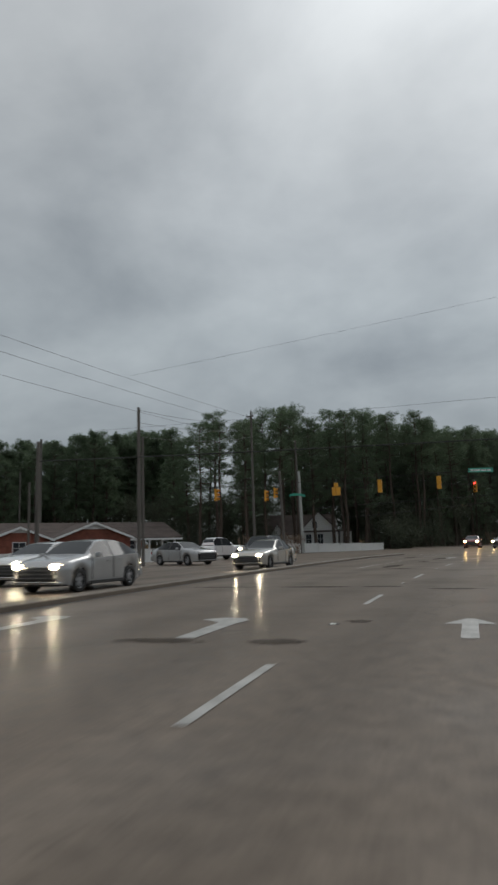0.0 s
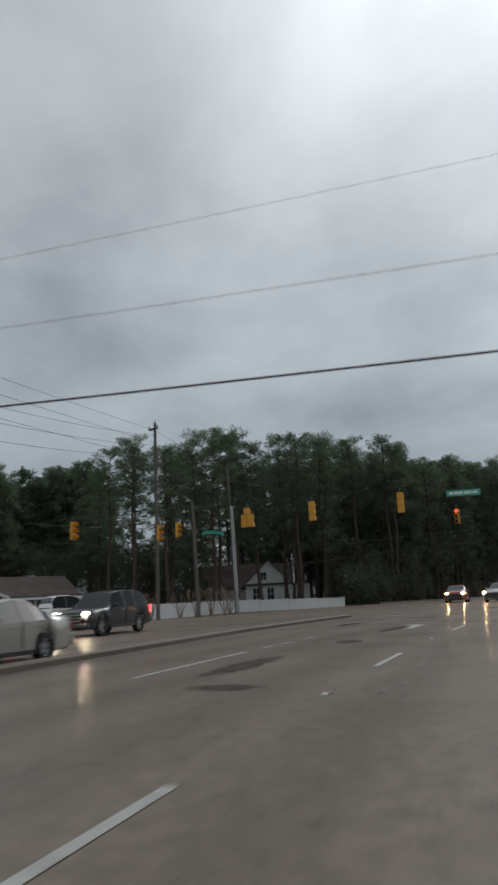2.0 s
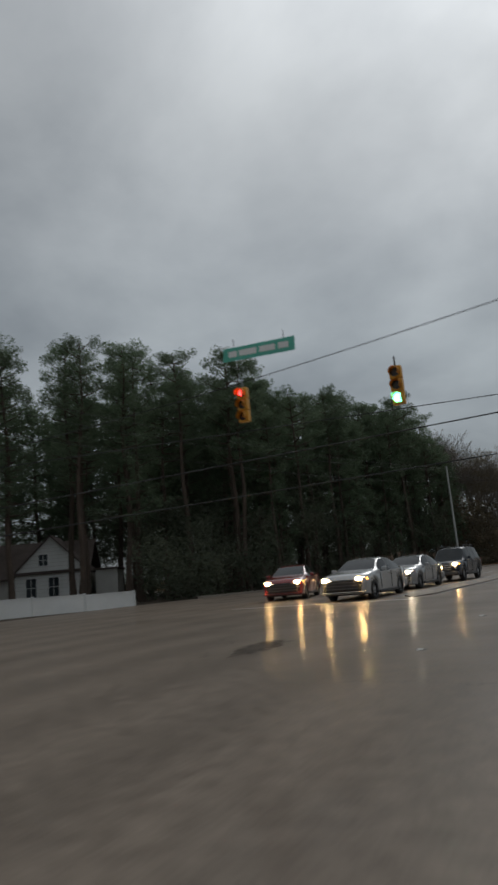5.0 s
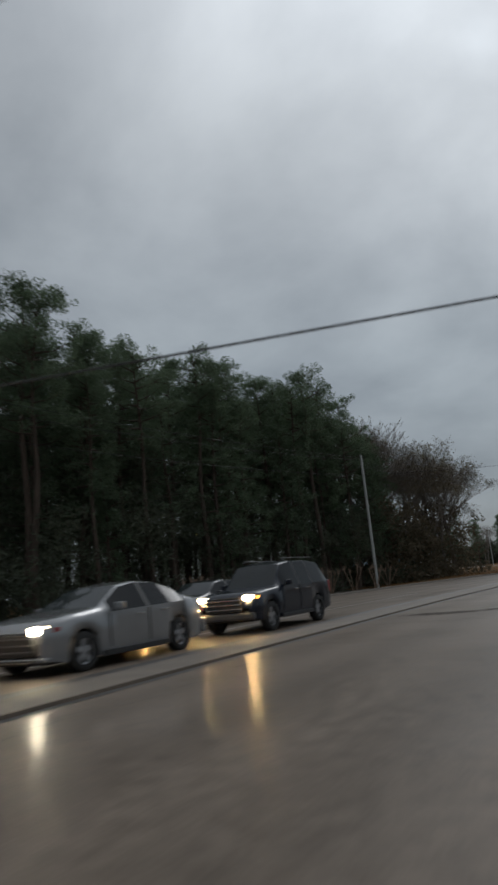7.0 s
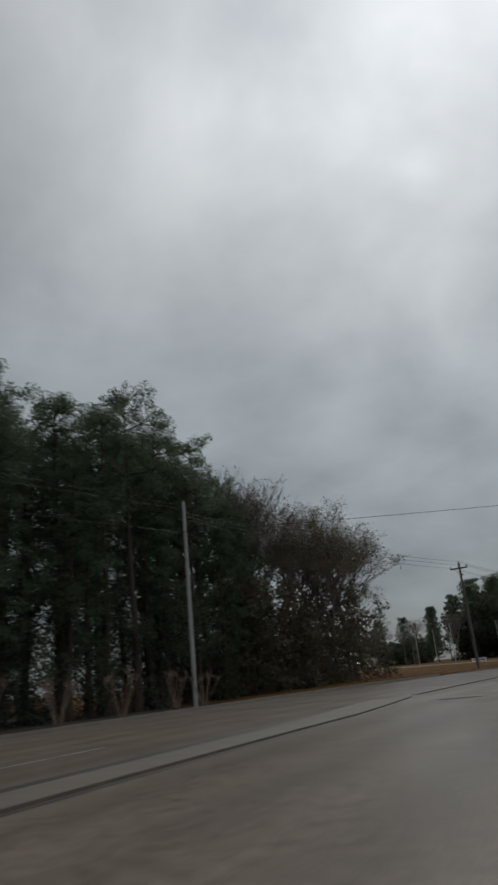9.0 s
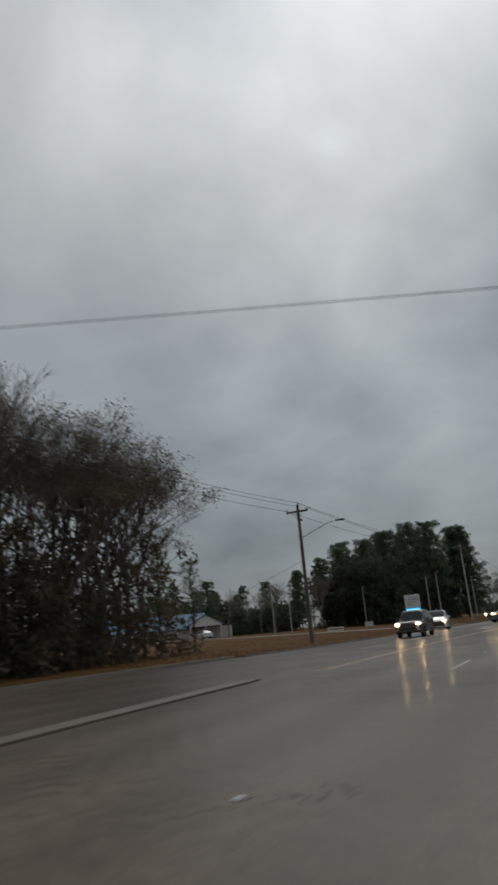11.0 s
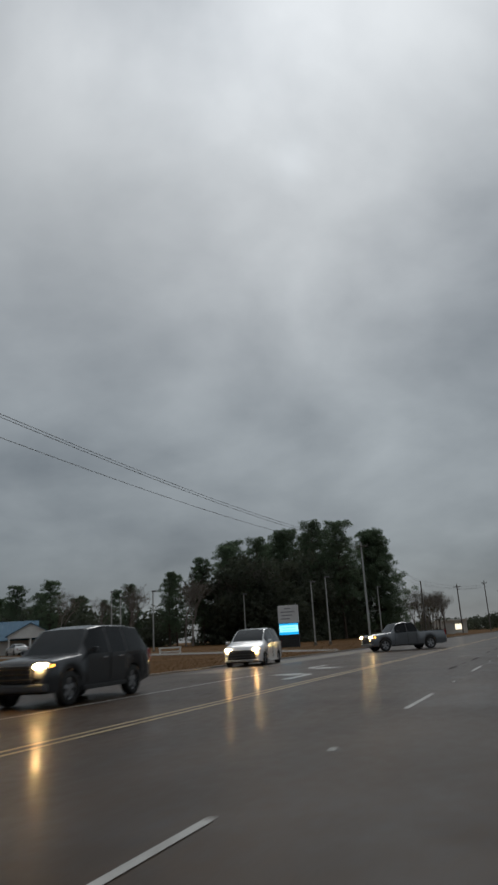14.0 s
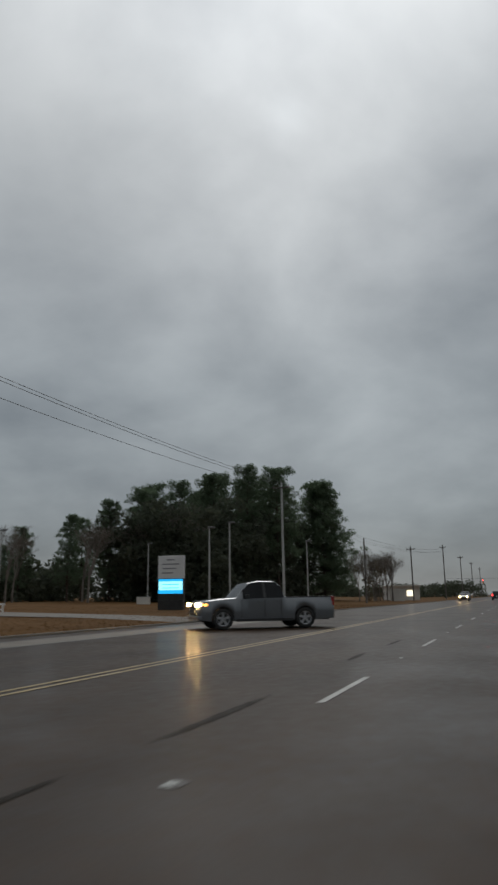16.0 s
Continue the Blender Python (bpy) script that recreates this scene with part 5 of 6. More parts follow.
# ---- the white wall and the houses ----
def build_wall():
    """White panels between short posts, stepping with the ground, with a bend towards the wood."""
    root = empty("boundary_wall", Matrix(), "long low white-painted wall along the lot", "wall")
    line = [((-37.0, 33.0), 1.0), ((-34.0, 40.0), 1.0), ((-31.5, 47.5), 1.02), ((-29.0, 55.0), 1.05), ((-27.2, 61.0), 1.08), ((-26.2, 68.0), 1.1), ((-25.6, 75.0), 1.1), ((-24.9, 85.3), 1.09), ((-20.0, 89.0), 0.97), ((-14.9, 92.5), 0.84)]
    for ((ax, ay), az), ((bx, by), bz) in zip(line, line[1:]):
        n = max(1, round(math.hypot(bx - ax, by - ay) / 2.5))
        for k in range(n):
            f0, f1 = k / n, (k + 1) / n
            pa, pb = Vector((ax + (bx - ax) * f0, ay + (by - ay) * f0, 0)), Vector((ax + (bx - ax) * f1, ay + (by - ay) * f1, 0))
            top = az + (bz - az) * (f0 + f1) / 2
            d = (pb - pa).normalized()
            side = Vector((-d.y, d.x, 0)) * 0.06
            bm = bmesh.new()
            for z0, z1, w in ((-0.45, top - 0.07, 1.0), (top - 0.067, top, 1.5)):
                c = [pa + d * 0.06 + side * w, pb - d * 0.06 + side * w, pb - d * 0.06 - side * w, pa + d * 0.06 - side * w]
                lo = [bm.verts.new((v.x, v.y, z0)) for v in c]
                hi = [bm.verts.new((v.x, v.y, z1)) for v in c]
                bm.faces.new(hi)
                bm.faces.new(list(reversed(lo)))
                for i in range(4):
                    bm.faces.new((lo[i], lo[(i + 1) % 4], hi[(i + 1) % 4], hi[i]))
            bmesh.ops.recalc_face_normals(bm, faces=bm.faces)
            part("wall_panel", bm, M["white_wall"], root)
            bm = bmesh.new()
            box(bm, pb.x - 0.06, pb.x + 0.06, pb.y - 0.06, pb.y + 0.06, -0.45, top + 0.04, 0.01)
            part("post", bm, M["white_wall"], root)


build_wall()


def gable_prism(bm, x0, x1, y0, y1, z0, z1, over=0.35, thick=0.12, axis="x"):
    """Two roof slopes with eaves over a ridge along the given axis."""
    if axis == "x":
        ym = (y0 + y1) / 2
        sl = (z1 - z0) / (ym - y0)
        for sgn, ye in ((-1, y0), (1, y1)):
            a = [(x0 - over, ye + sgn * over, z0 - sl * over), (x1 + over, ye + sgn * over, z0 - sl * over), (x1 + over, ym, z1), (x0 - over, ym, z1)]
            lo = [bm.verts.new(p) for p in a]
            hi = [bm.verts.new((p[0], p[1], p[2] + thick)) for p in a]
            bm.faces.new(hi if sgn < 0 else list(reversed(hi)))
            bm.faces.new(list(reversed(lo)) if sgn < 0 else lo)
            for i in range(4):
                bm.faces.new((lo[i], lo[(i + 1) % 4], hi[(i + 1) % 4], hi[i]))
    else:
        gable_prism(bm, y0, y1, x0, x1, z0, z1, over, thick, "x")
        for v in bm.verts:
            v.co.x, v.co.y = v.co.y, v.co.x
    bmesh.ops.recalc_face_normals(bm, faces=bm.faces)


def gable_wall(bm, y, x0, x1, z0, z1, ridge, thick=0.2):
    """A pentagon wall in the xz plane."""
    pts = [(x0, z0), (x1, z0), (x1, z1), ((x0 + x1) / 2, ridge), (x0, z1)]
    a = [bm.verts.new((x, y, z)) for x, z in pts]
    b = [bm.verts.new((x, y + thick, z)) for x, z in pts]
    bm.faces.new(a)
    bm.faces.new(list(reversed(b)))
    for i in range(5):
        bm.faces.new((a[i], b[i], b[(i + 1) % 5], a[(i + 1) % 5]))
    bmesh.ops.recalc_face_normals(bm, faces=bm.faces)


def window_unit(root, x, y, z, w, h, normal="-y"):
    win = part("window", box(bmesh.new(), x - w / 2 - 0.07, x + w / 2 + 0.07, y - 0.05, y + 0.02, z - 0.07, z + h + 0.07, 0.01), M["white_trim"], root)
    part("pane", box(bmesh.new(), x - w / 2, x + w / 2, y - 0.062, y - 0.052, z, z + h), M["pane"], win)
    part("muntin", box(bmesh.new(), x - 0.02, x + 0.02, y - 0.072, y - 0.063, z, z + h), M["white_trim"], win)
    part("muntin", box(bmesh.new(), x - w / 2, x + w / 2, y - 0.072, y - 0.063, z + h / 2 - 0.02, z + h / 2 + 0.02), M["white_trim"], win)


def shingle_courses(bm, x0, x1, y_eave, z_eave, y_ridge, z_ridge, n):
    for k in range(n):
        f0, f1 = k / n, (k + 1.15) / n
        ya, za = y_eave + (y_ridge - y_eave) * f0, z_eave + (z_ridge - z_eave) * f0
        yb, zb = y_eave + (y_ridge - y_eave) * min(1, f1), z_eave + (z_ridge - z_eave) * min(1, f1)
        nz = 0.14
        a = [bm.verts.new(p) for p in ((x0, ya, za + nz + 0.03), (x1, ya, za + nz + 0.03), (x1, yb, zb + nz), (x0, yb, zb + nz))]
        bm.faces.new(a)
        b = [bm.verts.new(p) for p in ((x0, ya, za + nz - 0.01), (x1, ya, za + nz - 0.01))]
        bm.faces.new((b[0], b[1], a[1], a[0]))


def brick_house():
    """Long low brick building: shingled hip and gables, white fascia, a porch with white posts at its end."""
    root = empty("brick_house", pose(-51.0, 72.7, 0.0, 0, 0, 52) @ Matrix.Diagonal((1.1, 1.1, 1.0, 1)), "single-storey red brick building with brown shingled gables", "house")
    L0, L1 = -15.0, 11.5
    part("wall", box(bmesh.new(), L0, L1 - 4.0, -4.6, 4.6, -0.1, 2.45), M["brick"], root)
    bm = bmesh.new()
    gable_prism(bm, L0, L1, -4.6, 4.6, 2.45, 4.35, 0.5)
    roof = part("roof", bm, M["shingle"], root)
    bm = bmesh.new()
    shingle_courses(bm, L0 - 0.5, L1 + 0.5, -5.1, 2.25, 0, 4.35, 16)
    part("shingle_layer", bm, M["shingle"], roof)
    for x0, x1 in ((-3.4, 4.6), (-10.0, -4.2)):
        half = (x1 - x0) / 2
        ridge = 2.45 + half * 0.42
        bm = bmesh.new()
        gable_wall(bm, -7.4, x0, x1, -0.1, 2.45, ridge)
        g = part("gable", bm, M["brick"], root, "red brick gable end")
        part("gable_side", box(bmesh.new(), x0, x0 + 0.2, -7.2, -4.6, -0.1, 2.45), M["brick"], g)
        part("gable_side", box(bmesh.new(), x1 - 0.2, x1, -7.2, -4.6, -0.1, 2.45), M["brick"], g)
        bm = bmesh.new()
        gable_prism(bm, x0, x1, -7.4, -1.0, 2.45, ridge, 0.35, 0.12, "y")
        part("gable_roof", bm, M["shingle"], root)
        bm = bmesh.new()
        mid = (x0 + x1) / 2
        sl = 0.42
        for sgn in (-1, 1):
            a = [(mid + sgn * (half + 0.4), 2.45 - sl * 0.4 - 0.13), (mid, ridge - 0.13), (mid, ridge + 0.13), (mid + sgn * (half + 0.4), 2.45 - sl * 0.4 + 0.13)]
            f = [bm.verts.new((x, -7.78, z)) for x, z in a]
            b = [bm.verts.new((x, -7.72, z)) for x, z in a]
            bm.faces.new(f)
            bm.faces.new(list(reversed(b)))
            for i in range(4):
                bm.faces.new((f[i], b[i], b[(i + 1) % 4], f[(i + 1) % 4]))
        bmesh.ops.recalc_face_normals(bm, faces=bm.faces)
        part("fascia", bm, M["white_trim"], root, "white fascia board")
        bm = bmesh.new()
        p = [bm.verts.new(q) for q in ((mid - half * 0.35, -7.44, ridge - half * 0.35 * sl - 0.12), (mid + half * 0.35, -7.44, ridge - half * 0.35 * sl - 0.12), (mid, -7.44, ridge - 0.1))]
        bm.faces.new(p)
        part("vent", bm, M["white_trim"], root, "white gable vent")
        window_unit(root, mid, -7.4, 0.85, 1.2, 1.2)
    part("fascia", box(bmesh.new(), L0 - 0.5, -10.5, -5.2, -5.12, 2.05, 2.28), M["white_trim"], root, "white fascia board")
    part("fascia", box(bmesh.new(), 5.0, L1 + 0.5, -5.2, -5.12, 2.05, 2.28), M["white_trim"], root, "white fascia board")
    for x in (6.4, 8.0, 9.6, 11.2):
        part("post", box(bmesh.new(), x - 0.09, x + 0.09, -4.8, -4.62, -0.1, 2.25, 0.01), M["white_trim"], root, "white porch post")
    for x in (6.2,):
        window_unit(root, x, -4.6, 0.9, 1.3, 1.2)


brick_house()


def pale_house():
    """House behind the wall: a wide dark roof, one broad white front gable, a small steep one and a side wing."""
    root = empty("white_house", pose(-26.3, 102.8, 0.0, 0, 0, 18), "pale gabled house with a dark roof among the pines", "house")
    part("wall", box(bmesh.new(), -9.5, 2.6, 1.0, 9.0, -0.3, 2.7), M["siding"], root)
    bm = bmesh.new()
    gable_prism(bm, -9.5, 2.6, 1.0, 9.0, 2.7, 5.5, 0.4, 0.15)
    part("roof", bm, M["shingle"], root)
    for x, half, y, eave, apex in ((0.0, 2.9, 0.0, 2.9, 5.75), (-6.4, 1.25, 0.4, 2.0, 4.1)):
        bm = bmesh.new()
        gable_wall(bm, y, x - half, x + half, -0.3, eave, apex)
        g = part("gable", bm, M["white_trim"], root, "white boarded gable end")
        bm = bmesh.new()
        gable_prism(bm, x - half, x + half, y, y + 4.5, eave, apex, 0.3, 0.14, "y")
        part("gable_roof", bm, M["shingle"], root)
        n = int((apex + 0.3) / 0.3)
        for k in range(1, n):
            z = -0.3 + 0.3 * k
            hw = half if z < eave else half * max(0.0, (apex - z) / (apex - eave))
            part("board", box(bmesh.new(), x - hw, x + hw, y - 0.02, y - 0.003, z, z + 0.025), M["siding"], g)
    part("eave_band", box(bmesh.new(), -2.9, 2.9, -0.35, -0.025, 2.72, 2.95, 0.02), M["shingle"], root, "dark pent roof across the gable")
    for x in (-1.6, 0.2):
        window_unit(root, x, -0.03, 0.9, 0.8, 1.5)
    window_unit(root, -0.6, -0.03, 3.4, 0.7, 0.9)
    part("wing", box(bmesh.new(), 3.4, 5.2, 1.5, 7.0, -0.3, 2.75), M["siding"], root)
    part("wing_roof", box(bmesh.new(), 3.2, 5.4, 1.3, 7.2, 2.753, 2.9, 0.03), M["shingle"], root)
    part("porch_beam", box(bmesh.new(), -9.4, -5.0, -0.9, -0.75, 1.0, 1.2, 0.01), M["white_trim"], root)
    for x in (-9.2, -7.3, -5.2):
        part("porch_post", box(bmesh.new(), x - 0.06, x + 0.06, -0.89, -0.77, -0.3, 0.997, 0.01), M["white_trim"], root)


pale_house()


def blue_building():
    root = empty("roadside_building", road_pose(236.5, -73.0, 1.2, 38), "pale building with a blue metal roof and a gabled porch", "building")
    part("wall", box(bmesh.new(), -21, -1.0, 0, 9, -1.0, 2.3), M["siding"], root)
    bm = bmesh.new()
    gable_prism(bm, -21, -1.0, 0, 9, 2.3, 4.9, 0.6)
    roof = part("roof", bm, M["blue_roof"], root)
    for k in range(27):
        x = -21.4 + k * 0.78
        bm = bmesh.new()
        tube(bm, [(x, -0.55, 2.2), (x, 4.5, 5.06)], 0.03, 4)
        part("seam", bm, M["blue_roof"], roof)
    bm = bmesh.new()
    gable_wall(bm, -4.0, -4.4, 2.0, 2.2, 2.6, 4.3)
    part("gable", bm, M["white_trim"], root)
    bm = bmesh.new()
    gable_prism(bm, -4.4, 2.0, -4.0, 2.0, 2.6, 4.3, 0.3, 0.12, "y")
    part("porch_roof", bm, M["blue_roof"], root)
    for x in (-4.2, -1.2, 1.8):
        part("post", box(bmesh.new(), x - 0.12, x + 0.12, -3.9, -3.66, -1.0, 2.2, 0.01), M["white_trim"], root)
    part("extension", box(bmesh.new(), -0.9, 4.5, 0.5, 7, -1.0, 2.1), M["siding"], root)
    for x in (-18, -14.5, -11, -7.5):
        window_unit(root, x, 0.0, 0.0, 1.6, 1.4)


blue_building()


def led_sign():
    """Roadside sign: a pale panel of small lettering over a lit message screen on a plinth."""
    root = empty("roadside_sign", road_pose(227.0, -28.6, 0.15, 8), "roadside sign with a white panel above a glowing cyan screen", "sign")
    part("plinth", box(bmesh.new(), -1.15, 1.15, -0.3, 0.3, -0.3, 0.9, 0.03), M["black"], root)
    part("panel", box(bmesh.new(), -1.2, 1.2, -0.2, 0.2, 2.75, 4.75, 0.04), M["sign_panel"], root)
    part("screen_case", box(bmesh.new(), -1.2, 1.2, -0.2, 0.2, 0.9, 2.74, 0.03), M["black"], root)
    part("screen", box(bmesh.new(), -1.1, 1.1, -0.215, -0.203, 1.75, 2.5), M["screen_white"], root)
    part("screen_band", box(bmesh.new(), -1.14, 1.14, -0.215, -0.203, 2.51, 2.7), M["screen_blue"], root)
    part("screen_band", box(bmesh.new(), -1.14, 1.14, -0.215, -0.203, 1.45, 1.74), M["screen_blue"], root)
    for k, (x0, x1) in enumerate(((-0.4, 0.35), (-0.85, 0.8), (-0.75, 0.5), (-0.85, 0.2))):
        z = 4.32 - 0.38 * k
        part("lettering", box(bmesh.new(), x0, x1, -0.212, -0.203, z, z + 0.11), M["sign_grey"], root)
    for z in (1.9, 2.2):
        part("lettering", box(bmesh.new(), -0.8, 0.75, -0.222, -0.217, z, z + 0.07), M["screen_blue"], root, "blue message lettering")


led_sign()


def small_sign(s, o):
    root = empty("yard_sign", road_pose(s, o, 0.25, 10), "low wooden ranch-style frame standing in the grass", "yard sign")
    for x in (-1.1, 1.1):
        part("post", box(bmesh.new(), x - 0.06, x + 0.06, -0.05, 0.05, -0.3, 0.75, 0.01), M["white_trim"], root)
    part("rail", box(bmesh.new(), -1.25, 1.25, -0.04, 0.04, 0.62, 0.76, 0.01), M["white_trim"], root)
    part("rail", box(bmesh.new(), -1.1, 1.1, -0.03, 0.03, 0.25, 0.36, 0.01), M["white_trim"], root)


small_sign(214.0, -37.0)


def utility_box(s, o, z, w, h, label):
    root = empty("utility_cabinet", road_pose(s, o, z, 15), label, "utility cabinet")
    part("cabinet", box(bmesh.new(), -w / 2, w / 2, -0.4, 0.4, -0.2, h, 0.03), M["siding"], root)
    part("lid", box(bmesh.new(), -w / 2 - 0.03, w / 2 + 0.03, -0.43, 0.43, h + 0.003, h + 0.06, 0.01), M["grey_pole"], root)


utility_box(249.0, -44.0, 0.5, 1.6, 0.9, "pale utility cabinet near a lamp post")
utility_box(308.0, -22.0, 0.1, 2.6, 2.2, "white shed beside the road far ahead")


def far_shop():
    root = empty("far_shop", road_pose(330, -24, 0.1, 20), "low pale shop with a lit front far along the road", "building")
    part("wall", box(bmesh.new(), -3.5, 3.5, 0, 8, -0.3, 3.0), M["siding"], root)
    part("roof", box(bmesh.new(), -3.8, 3.8, -0.6, 8.3, 3.0, 3.35, 0.04), M["siding"], root)
    for x in (-2.6, 0.6):
        part("lit_window", box(bmesh.new(), x, x + 1.6, -0.06, -0.01, 0.9, 2.2), M["window_glow"], root)


far_shop()

# ---- vehicles standing on the road and in the lot ----
CARS = {
    # share of the length from the front: (belt height, top height, half width, half width of the top)
    "sedan": dict(L=4.85, W=0.915, wheel=(0.19, 0.785), R=0.335, cowl=0.29, head=0.44, tail=0.71, deck=0.87, posts=(0.565,),
                  key=((0.0, 0.68, 0.73, 0.76, 0.70), (0.012, 0.77, 0.83, 0.85, 0.77), (0.05, 0.83, 0.91, 0.895, 0.81), (0.15, 0.88, 0.98, 0.912, 0.83), (0.29, 0.93, 1.05, 0.915, 0.80), (0.37, 0.95, 1.25, 0.915, 0.71), (0.44, 0.96, 1.41, 0.915, 0.63), (0.55, 0.97, 1.48, 0.915, 0.61), (0.68, 0.985, 1.45, 0.91, 0.61), (0.78, 1.0, 1.33, 0.905, 0.63), (0.87, 1.02, 1.13, 0.895, 0.70), (0.95, 1.0, 1.08, 0.86, 0.74), (0.985, 0.86, 0.96, 0.81, 0.72), (1.0, 0.6, 0.64, 0.74, 0.66))),
    "old_sedan": dict(L=4.8, W=0.89, wheel=(0.19, 0.77), R=0.31, cowl=0.34, head=0.49, tail=0.70, deck=0.84, posts=(0.60,),
                      key=((0.0, 0.58, 0.63, 0.70, 0.64), (0.015, 0.68, 0.73, 0.80, 0.72), (0.06, 0.76, 0.82, 0.86, 0.77), (0.2, 0.84, 0.91, 0.885, 0.79), (0.34, 0.89, 0.98, 0.89, 0.77), (0.42, 0.87, 1.14, 0.89, 0.68), (0.49, 0.88, 1.33, 0.89, 0.60), (0.58, 0.89, 1.40, 0.89, 0.58), (0.69, 0.90, 1.37, 0.885, 0.58), (0.77, 0.91, 1.18, 0.88, 0.64), (0.84, 0.93, 1.02, 0.87, 0.72), (0.96, 0.92, 0.99, 0.83, 0.74), (0.985, 0.8, 0.9, 0.78, 0.7), (1.0, 0.55, 0.6, 0.7, 0.62))),
    "hatch": dict(L=4.35, W=0.90, wheel=(0.20, 0.81), R=0.325, cowl=0.29, head=0.44, tail=0.80, deck=0.97, posts=(0.58,),
                  key=((0.0, 0.66, 0.71, 0.72, 0.66), (0.015, 0.75, 0.80, 0.82, 0.74), (0.06, 0.82, 0.88, 0.88, 0.79), (0.2, 0.90, 0.98, 0.90, 0.81), (0.29, 0.94, 1.04, 0.90, 0.79), (0.37, 0.93, 1.24, 0.90, 0.70), (0.44, 0.94, 1.41, 0.90, 0.63), (0.56, 0.96, 1.47, 0.90, 0.61), (0.72, 0.99, 1.44, 0.90, 0.60), (0.82, 1.01, 1.36, 0.89, 0.60), (0.91, 1.03, 1.2, 0.87, 0.64), (0.97, 0.98, 1.02, 0.83, 0.7), (0.99, 0.75, 0.8, 0.78, 0.7), (1.0, 0.55, 0.6, 0.72, 0.64))),
    "suv": dict(L=4.85, W=0.92, wheel=(0.19, 0.79), R=0.37, cowl=0.29, head=0.40, tail=0.90, deck=0.985, posts=(0.545, 0.72),
                key=((0.0, 0.62, 0.66, 0.74, 0.68), (0.015, 0.86, 0.90, 0.84, 0.76), (0.05, 0.96, 1.00, 0.89, 0.80), (0.2, 1.03, 1.08, 0.915, 0.82), (0.29, 1.07, 1.12, 0.92, 0.80), (0.345, 1.08, 1.42, 0.92, 0.74), (0.40, 1.09, 1.68, 0.92, 0.69), (0.52, 1.10, 1.77, 0.92, 0.68), (0.75, 1.11, 1.77, 0.92, 0.68), (0.90, 1.12, 1.70, 0.91, 0.68), (0.955, 1.12, 1.42, 0.90, 0.72), (0.985, 1.08, 1.14, 0.88, 0.76), (0.995, 0.8, 0.86, 0.86, 0.76), (1.0, 0.6, 0.64, 0.8, 0.7))),
    "van": dict(L=5.05, W=0.97, wheel=(0.18, 0.80), R=0.335, cowl=0.22, head=0.41, tail=0.90, deck=0.985, posts=(0.50, 0.70),
                key=((0.0, 0.55, 0.6, 0.70, 0.64), (0.015, 0.74, 0.78, 0.84, 0.74), (0.05, 0.86, 0.90, 0.92, 0.82), (0.14, 0.95, 1.02, 0.96, 0.84), (0.22, 1.00, 1.10, 0.965, 0.82), (0.31, 1.02, 1.42, 0.97, 0.76), (0.41, 1.04, 1.68, 0.97, 0.70), (0.55, 1.06, 1.75, 0.97, 0.69), (0.78, 1.07, 1.74, 0.97, 0.69), (0.90, 1.08, 1.66, 0.95, 0.69), (0.955, 1.08, 1.42, 0.94, 0.74), (0.985, 1.02, 1.1, 0.91, 0.78), (0.995, 0.8, 0.85, 0.88, 0.78), (1.0, 0.55, 0.6, 0.8, 0.7))),
    "pickup": dict(L=5.5, W=0.95, wheel=(0.175, 0.775), R=0.39, cowl=0.27, head=0.36, tail=0.585, deck=0.625, posts=(0.475,), bed=(0.635, 0.985),
                   key=((0.0, 0.66, 0.7, 0.78, 0.70), (0.012, 0.92, 0.98, 0.86, 0.78), (0.04, 1.02, 1.06, 0.92, 0.84), (0.16, 1.08, 1.13, 0.945, 0.86), (0.27, 1.11, 1.17, 0.95, 0.84), (0.315, 1.12, 1.46, 0.95, 0.77), (0.36, 1.13, 1.70, 0.95, 0.71), (0.44, 1.14, 1.79, 0.95, 0.70), (0.56, 1.15, 1.78, 0.95, 0.70), (0.60, 1.15, 1.62, 0.945, 0.72), (0.625, 1.15, 1.2, 0.945, 0.84), (0.64, 1.15, 1.17, 0.945, 0.90), (0.98, 1.15, 1.17, 0.94, 0.90), (0.99, 1.1, 1.14, 0.92, 0.88), (1.0, 0.7, 0.74, 0.88, 0.8))),
}
M["amber_lit"] = lit("amber_marker_lit", (1.0, 0.42, 0.06), 5.0)
M["charcoal_trim"] = surface("bumper_plastic", (0.05, 0.052, 0.056), (0.08, 0.082, 0.086), 2.0, 0.5, 40, 0.1)
_wheel_mesh = {}


